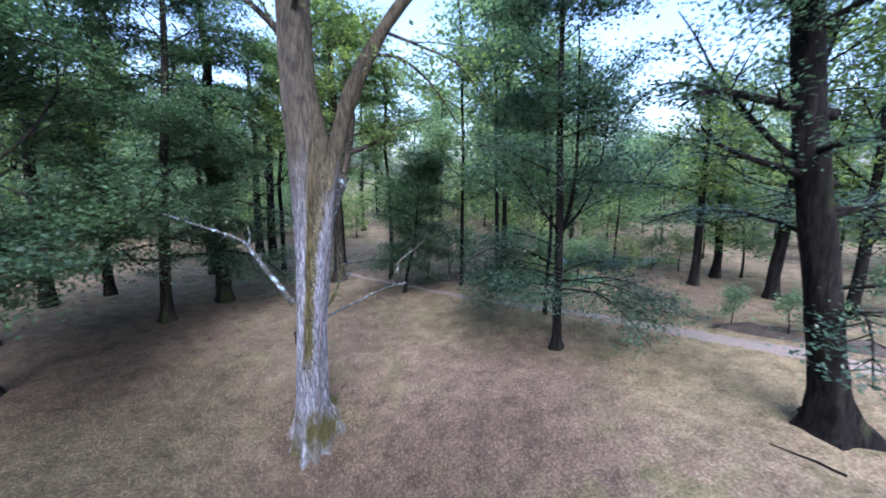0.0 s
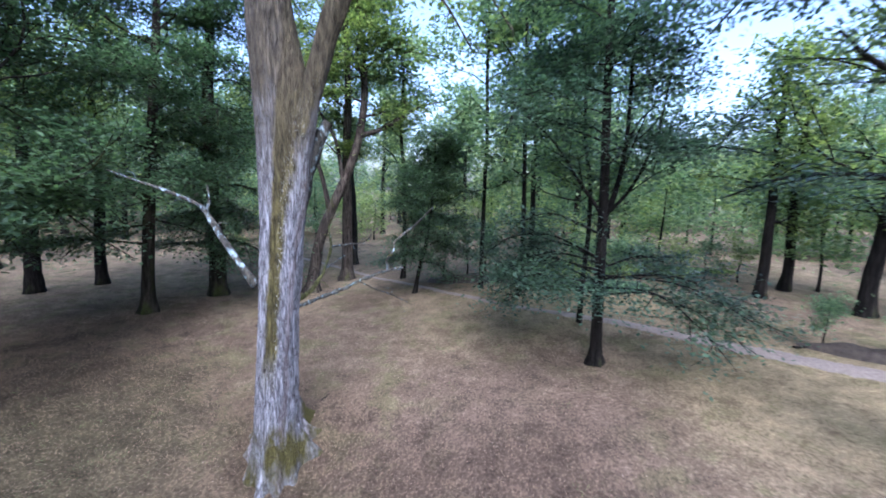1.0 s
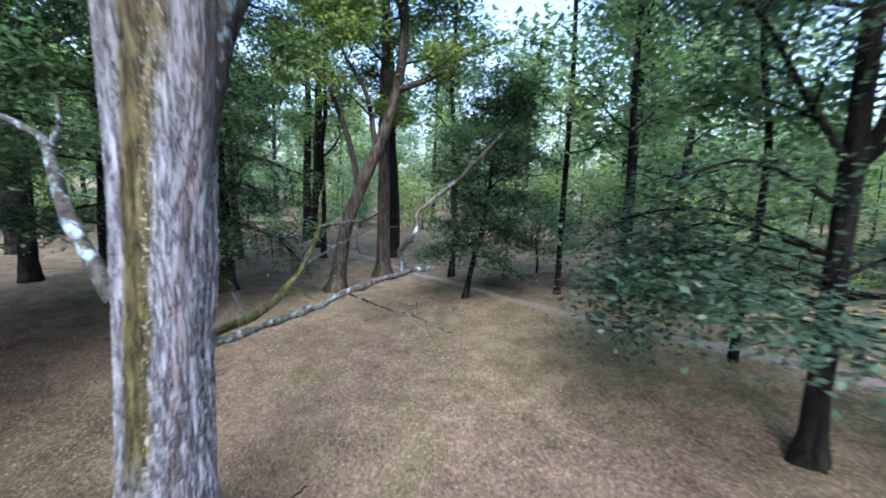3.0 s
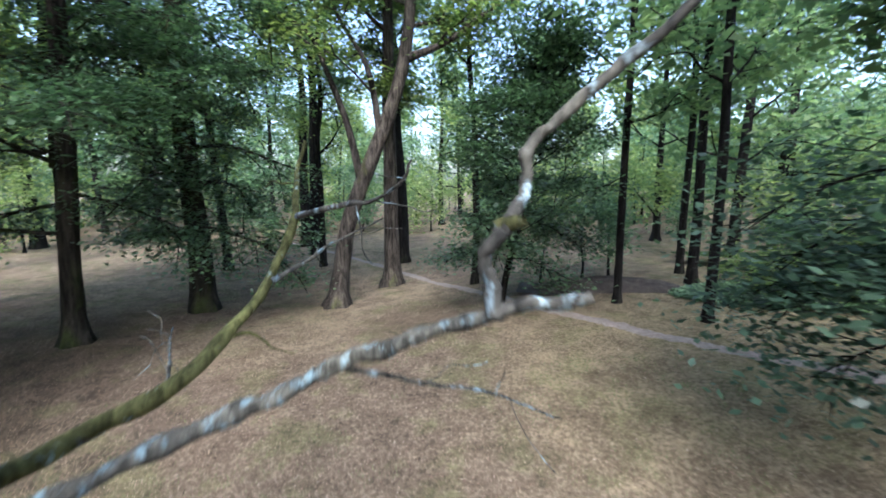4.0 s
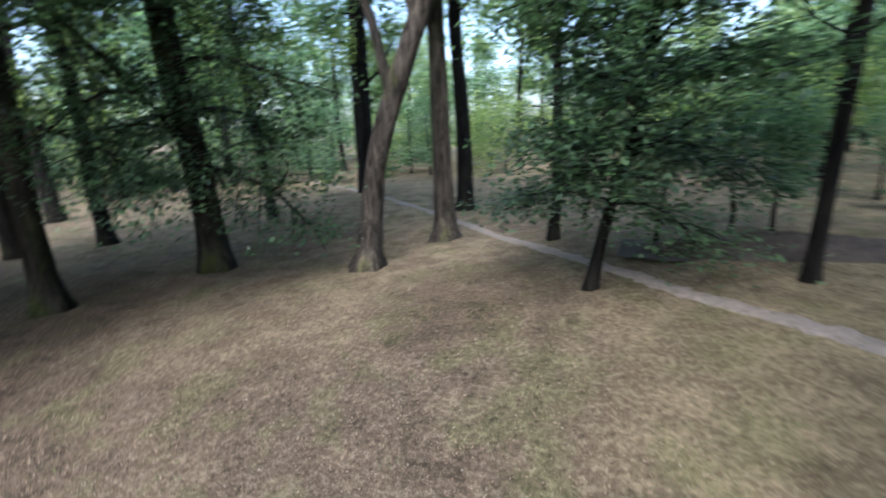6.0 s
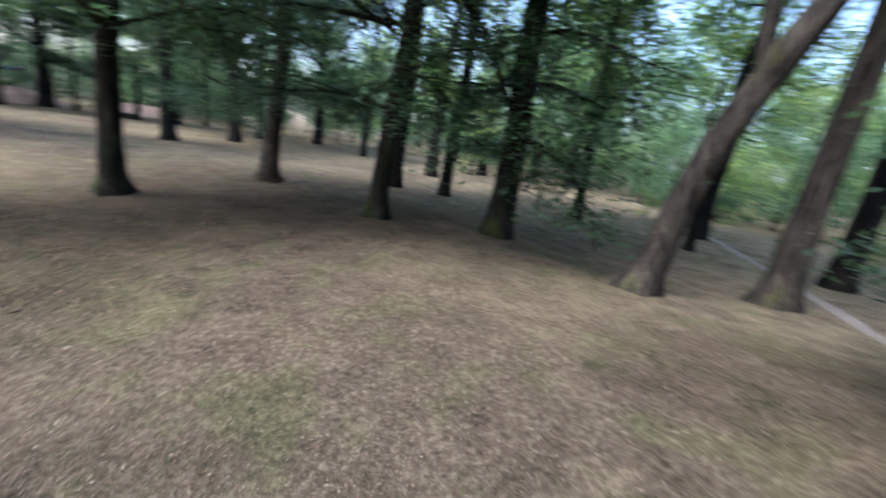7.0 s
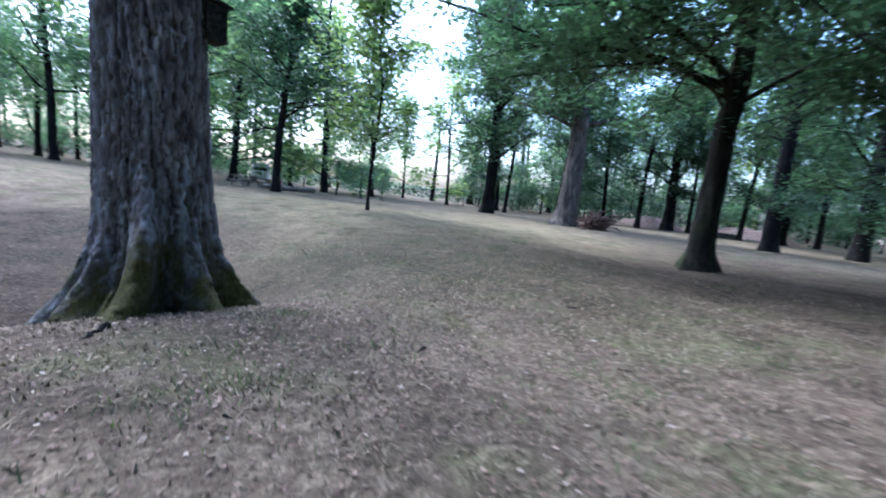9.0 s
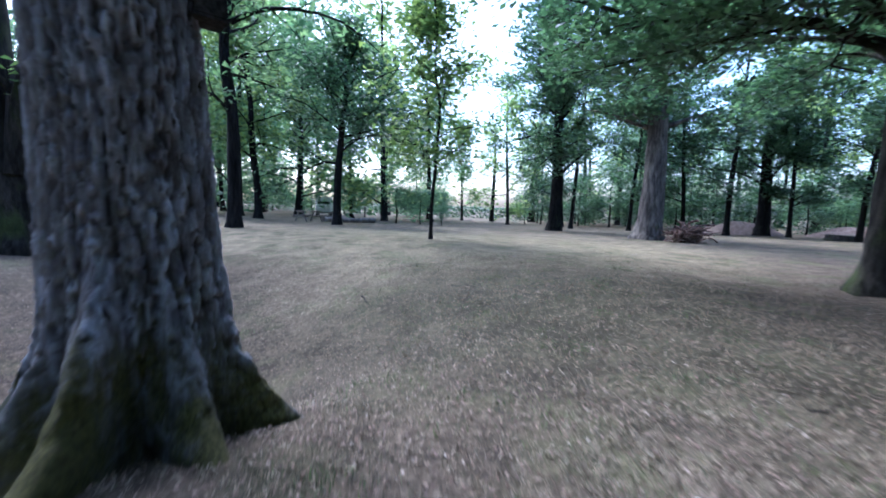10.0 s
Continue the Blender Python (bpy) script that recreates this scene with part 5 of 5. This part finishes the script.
def bracken():
    r = np.random.default_rng(95)
    n = 5200
    a, d = r.uniform(0, 2 * np.pi, n), np.sqrt(r.uniform(0, 1, n))
    x, y = 5.2 + 2.9 * d * np.cos(a), 20.2 + 1.1 * d * np.sin(a)
    lump = np.array([0.6 + 0.6 * noise.noise((p * 1.3, q * 1.3, 8.0)) for p, q in zip(x, y)])
    z = ground_z(x, y) + 0.5 * lump * np.sqrt(1 - d ** 2 * 0.9) * r.uniform(0.3, 1, n)
    return mesh_of("bracken", *leaves(r, np.stack([x, y, z], 1), 0.2, 0.5), LEAF_FERN)


tagged(new("bracken", bracken()), "low blue-green bracken beside the ditch", "bracken", kind="stuff")
tagged(new("dry_grass", blades()), "short dry straw-coloured grass blades", "grass", kind="stuff")


# ---- things on the lawn ----
WOOD_GREY = bark("weathered_wood", (0.10, 0.085, 0.07), (0.24, 0.21, 0.18), stretch=1.0, scale=20, relief=0.004)
STICK = bark("brushwood", (0.06, 0.035, 0.025), (0.20, 0.13, 0.10), scale=14, relief=0.01)


def box(sx, sy, sz, at=(0, 0, 0), bevel=0.01, turn=None):
    bm = bmesh.new()
    bmesh.ops.create_cube(bm, size=1)
    bmesh.ops.scale(bm, vec=(sx, sy, sz), verts=bm.verts)
    bmesh.ops.bevel(bm, geom=list(bm.edges), offset=bevel, segments=2, affect="EDGES", profile=0.5)
    if turn is not None:
        bmesh.ops.transform(bm, matrix=turn, verts=bm.verts)
    bmesh.ops.translate(bm, vec=at, verts=bm.verts)
    return bm


def solid(name, bm, mat, parent, label=""):
    me = bpy.data.meshes.new(name)
    bm.to_mesh(me)
    bm.free()
    me.materials.append(mat)
    return part(name, me, parent, label)


def picnic_table(x, y, turn):
    root = thing("picnic_table", x, y, "weathered wooden picnic table with two benches", "table", "picnic tables")
    root.rotation_euler = (0, 0, radians(turn))
    for k in range(5):
        solid("board", box(1.8, 0.14, 0.04, (0, (k - 2) * 0.15, 0.74)), WOOD_GREY, root)
    for s in (-1, 1):
        for k in (0, 1):
            solid("bench_board", box(1.8, 0.13, 0.04, (0, s * (0.62 + 0.14 * k), 0.44)), WOOD_GREY, root)
        for e in (-0.65, 0.65):
            solid("leg", box(0.05, 0.10, 0.86, (e, s * 0.40, 0.36), 0.008, pose(0, 0, 0, s * 28)), WOOD_GREY, root)
    for e in (-0.65, 0.65):
        solid("bearer", box(0.05, 1.5, 0.09, (e, 0, 0.385), 0.008), WOOD_GREY, root)
        solid("top_bearer", box(0.05, 0.72, 0.08, (e, 0, 0.68), 0.008), WOOD_GREY, root)
    return root


picnic_table(-11.25, -16.2, 25)
picnic_table(-15.4, -23.5, 60)


def glossy(name, colour, rough=0.3, metal=0.0):
    m, nt, b = material(name)
    n = noise_node(nt, 3, 4, 0.6, coords(nt))
    c = ramp(nt, n.outputs[0], [(0.3, tuple(0.88 * k for k in colour)), (0.7, colour)])
    nt.links.new(c.outputs[0], b.inputs["Base Color"])
    b.inputs["Roughness"].default_value, b.inputs["Metallic"].default_value = rough, metal
    return m


def camper_van(x, y, turn):
    white, glass, rubber, grey = glossy("white_paint", (0.8, 0.8, 0.79)), glossy("dark_glass", (0.03, 0.035, 0.04), 0.08), glossy("rubber", (0.02, 0.02, 0.02), 0.8), glossy("grey_plastic", (0.2, 0.2, 0.2), 0.6)
    root = thing("camper_van", x, y, "white camper van parked beyond the lawn", "van")
    root.rotation_euler = (0, 0, radians(turn))
    solid("body", box(2.1, 4.2, 2.1, (0, 0.7, 1.6), 0.12), white, root)
    solid("cab", box(1.95, 1.5, 1.2, (0, -1.9, 1.0), 0.2), white, root)
    solid("windscreen", box(1.7, 0.08, 0.75, (0, -1.42, 1.85), 0.03, pose(0, 0, 0, -22)), glass, root)
    solid("bumper", box(2.0, 0.2, 0.25, (0, -2.68, 0.5), 0.05), grey, root)
    for s in (-1, 1):
        solid("side_window", box(0.04, 1.0, 0.5, (s * 1.06, 0.6, 2.0), 0.02), glass, root)
        solid("headlight", box(0.3, 0.06, 0.18, (s * 0.7, -2.66, 0.9), 0.03), glossy("lamp_glass", (0.7, 0.7, 0.72), 0.1), root)
        for e in (-1.8, 1.7):
            bm = bmesh.new()
            bmesh.ops.create_cone(bm, cap_ends=True, segments=24, radius1=0.34, radius2=0.34, depth=0.22)
            bmesh.ops.bevel(bm, geom=[q for q in bm.edges if q.calc_length() < 0.15], offset=0.03, segments=2, affect="EDGES")
            bmesh.ops.transform(bm, matrix=pose(s * 0.9, e, 0.34, 0, 90, 0), verts=bm.verts)
            wheel = solid("wheel", bm, rubber, root)
            bm = bmesh.new()
            bmesh.ops.create_cone(bm, cap_ends=True, segments=20, radius1=0.2, radius2=0.17, depth=0.24)
            bmesh.ops.transform(bm, matrix=pose(s * 0.9, e, 0.34, 0, 90, 0), verts=bm.verts)
            solid("rim", bm, grey, wheel)
    return root


camper_van(-21.6, -46.6, 160)


def brushwood_pile(x, y):
    root = thing("brushwood_pile", x, y, "heap of cut brown branches beside an oak", "brushwood")
    r = np.random.default_rng(7)
    made = []
    for k in range(8):
        ln = r.uniform(1.4, 2.8)
        p = [np.array((-ln / 2, 0, 0))]
        for _ in range(6):
            p.append(p[-1] + np.array((ln / 6, r.normal(0, 0.06), r.normal(0, 0.05))))
        made.append(mesh_of("stick", *tube(smooth_line(p, 10), curve_radii(10, r.uniform(0.03, 0.07), 0.012), 6), STICK))
    for k in range(90):
        ob = part("stick", made[k % 8], root)
        h = r.uniform(0, 1) ** 0.8
        ob.location = (r.normal(0, 0.55), r.normal(0, 0.35) * (1.2 - h), 0.06 + 0.75 * h * (1 - 0.2 * abs(r.normal())))
        ob.rotation_euler = (r.uniform(0, 6.3), r.normal(0, 0.18), r.normal(0.4, 0.45))
    return root


brushwood_pile(-24.0, 2.5)


def heap(name, x, y, sx, sy, h, mat, label, category):
    n = 40
    u = np.linspace(-1.25, 1.25, n)
    X, Y = np.meshgrid(u, u, indexing="ij")
    d = np.sqrt(X * X + Y * Y)
    lump = np.array([noise.fractal((a * 2 + x, b * 2, 1.0), 0.8, 2, 4) for a, b in zip(X.ravel(), Y.ravel())]).reshape(X.shape)
    Z = h * np.clip(1 - d ** 2, -0.3, 1) * (1 + 0.35 * lump) + 0.05 * h * lump
    i = np.arange(n * n).reshape(n, n)
    f = np.stack([i[:-1, :-1], i[1:, :-1], i[1:, 1:], i[:-1, 1:]], -1).reshape(-1, 4)
    ob = new(name, mesh_of(name, np.stack([X * sx, Y * sy, Z], -1).reshape(-1, 3), f, mat))
    ob.location = (x, y, float(ground_z(x, y)) - 0.02)
    return tagged(ob, label, category)


HEAP = soil("old_leaf_mound", (0.13, 0.088, 0.068), (0.33, 0.25, 0.2), 4)
heap("leaf_mound", -54.6, -7.5, 2.2, 4.2, 1.3, HEAP, "low reddish heap of raked dead leaves", "heap")
heap("leaf_mound", -60.0, 1.5, 2.2, 5.0, 1.1, HEAP, "long reddish heap of raked dead leaves", "heap")


def stump(x, y, r, h):
    root = thing("tree_stump", x, y, "low weathered tree stump on dry lawn", "stump")
    st = np.array([(0, 0, -0.1), (0, 0.01, h * 0.4), (0.01, 0, h * 0.8), (0.01, 0, h)])
    v, f = trunk_mesh(st, r, 0.5, 5, 3, 20, 8, 0.9)
    part("trunk", mesh_of("trunk", v, f, BARK_BROWN), root)
    top = v[-20:]
    c = top.mean(axis=0) + (0, 0, 0.005)
    part("cut_face", mesh_of("cut_face", np.vstack([top * (0.999, 0.999, 1), [c]]), [(k, (k + 1) % 20, 20) for k in range(20)], WOOD_GREY), root)
    return root


stump(-50.3, 1.6, 0.7, 0.5)
BANK = soil("dark_bank_earth", (0.018, 0.015, 0.012), (0.075, 0.062, 0.05), 5)
for x, y, sx, sy, h, turn in ((10.9, 13.35, 1.5, 0.35, 0.32, -38), (13.0, 11.8, 1.6, 0.35, 0.3, -35), (1.3, 20.9, 2.2, 0.5, 0.35, -4)):
    heap("earth_bank", x, y, sx, sy, h, BANK, "low dark bank of bare earth beside grass", "bank").rotation_euler = (0, 0, radians(turn))


def felled_log(x, y, ln, r, turn, seed):
    rr = np.random.default_rng(seed)
    root = thing("felled_log", x, y, "pale felled log lying on the lawn", "log", "felled logs")
    root.rotation_euler = (0, 0, radians(turn))
    p = [np.array((-ln / 2 + ln * k / 5, rr.normal(0, 0.04), r * 0.9 + rr.normal(0, 0.01))) for k in range(6)]
    v, f = tube(smooth_line(p, 14), curve_radii(14, r, r * 0.8), 14, lambda a, k: 1 + 0.06 * np.sin(3 * a + k * 0.4 + seed))
    part("bark", mesh_of("bark", v, f, WOOD_GREY), root)
    for end in (v[:14], v[-14:]):
        part("cut_face", mesh_of("cut_face", np.vstack([end, [end.mean(axis=0)]]), [(k, (k + 1) % 14, 14) for k in range(14)], WOOD_GREY), root)


for k, (x, y, ln, r, turn) in enumerate(((-13.6, -18.0, 1.8, 0.22, 20), (-15.4, -18.2, 2.2, 0.2, 8), (-16.8, -19.4, 1.9, 0.24, 30))):
    felled_log(x, y, ln, r, turn, k)


def hedge():
    r = np.random.default_rng(33)
    n = 19000
    a = np.radians(r.uniform(92, 205, n))
    d = 84 + r.normal(0, 0.7, n)
    x, y = -4 - d * np.sin(a), 12 + d * np.cos(a)
    z = ground_z(x, y) + r.uniform(0, 1, n) ** 0.8 * 2.3
    return mesh_of("hedge", *leaves(r, np.stack([x, y, z], 1), 0.5, 0.8), LEAF_BEECH)


tagged(new("hedge", hedge()), "long low clipped hedge at the lawn's far edge", "hedge", kind="stuff")


def fallen_stick(x, y, ln, r, turn, seed):
    rr = np.random.default_rng(seed)
    p = [np.array((0, 0, 0.0))]
    for _ in range(5):
        p.append(p[-1] + np.array((ln / 5, rr.normal(0, 0.03), rr.normal(0.004, 0.008))))
    ob = new("fallen_stick", mesh_of("fallen_stick", *tube(smooth_line(p, 14), curve_radii(14, r, r * 0.4), 7), BARK_DARK))
    ob.location = (x, y, float(ground_z(x, y)) + float(relief(np.array([x]), np.array([y]))[0]) + r * 0.6)
    ob.rotation_euler = (0, 0, radians(turn))
    return tagged(ob, "short dark fallen stick among leaf litter", "stick", "fallen sticks")


for k, (x, y, ln, r, turn) in enumerate(((-2.95, 11.25, 0.28, 0.022, 60), (-4.4, 12.3, 0.35, 0.008, 20), (-5.2, 13.1, 0.4, 0.008, 110), (-3.2, 12.7, 0.25, 0.006, 75), (-6.4, 12.0, 0.5, 0.01, 150), (-1.0, 14.5, 0.4, 0.008, 40), (0.5, 9.5, 0.6, 0.012, 10), (-6.0, 6.5, 0.7, 0.012, 80), (9.4, 13.9, 0.9, 0.05, 30), (7.6, 6.9, 1.2, 0.03, 130))):
    fallen_stick(x, y, ln, r, turn, k)


def pond():
    m, nt, b = material("still_water")
    b.inputs["Base Color"].default_value = (0.012, 0.014, 0.010, 1)
    b.inputs["Roughness"].default_value = 0.06
    n = noise_node(nt, 2.5, 3, 0.5, coords(nt))
    bump(nt, n.outputs[0], 0.08, 0.02, b)
    a = np.linspace(0, 2 * np.pi, 40, endpoint=False)
    r = 1 + 0.18 * np.sin(3 * a) + 0.1 * np.sin(5 * a + 1)
    x, y = 9.0 + 4.6 * r * np.cos(a) , 24.2 + 1.5 * r * np.sin(a) - 0.3 * np.cos(a)
    z = np.full(40, float(np.max(ground_z(x, y))) + 0.03)
    v = np.stack([x, y, z], 1)
    v = np.vstack([v, v.mean(axis=0)[None]])
    return mesh_of("water", v, [(k, (k + 1) % 40, 40) for k in range(40)], m)


tagged(new("water", pond()), "dark still water of a narrow pond", "water", kind="structure")


def nest_box():
    root = new("nest_box")
    root.location = (-3.68, 10.08, 2.24)
    root.rotation_euler = (0, 0, radians(100))
    tagged(root, "dark wooden nest box hung on the oak trunk", "nest box")
    dark = bark("dark_board", (0.012, 0.011, 0.010), (0.04, 0.038, 0.035), stretch=1.0, scale=25, relief=0.003)
    solid("body", box(0.17, 0.16, 0.26, (0, 0, 0), 0.006), dark, root)
    solid("roof", box(0.21, 0.21, 0.025, (0, 0.01, 0.145), 0.005, pose(0, 0, 0, -8)), dark, root)
    solid("backboard", box(0.09, 0.02, 0.42, (0, -0.09, 0.0), 0.004), dark, root)
    solid("floor_board", box(0.18, 0.17, 0.018, (0, 0, -0.14), 0.004), dark, root)
    bm = bmesh.new()
    bmesh.ops.create_cone(bm, cap_ends=True, segments=20, radius1=0.018, radius2=0.018, depth=0.01)
    bmesh.ops.transform(bm, matrix=pose(0, 0.082, 0.05, 90), verts=bm.verts)
    solid("entrance_hole", bm, glossy("hole_black", (0.005, 0.005, 0.005), 0.9), root)


nest_box()
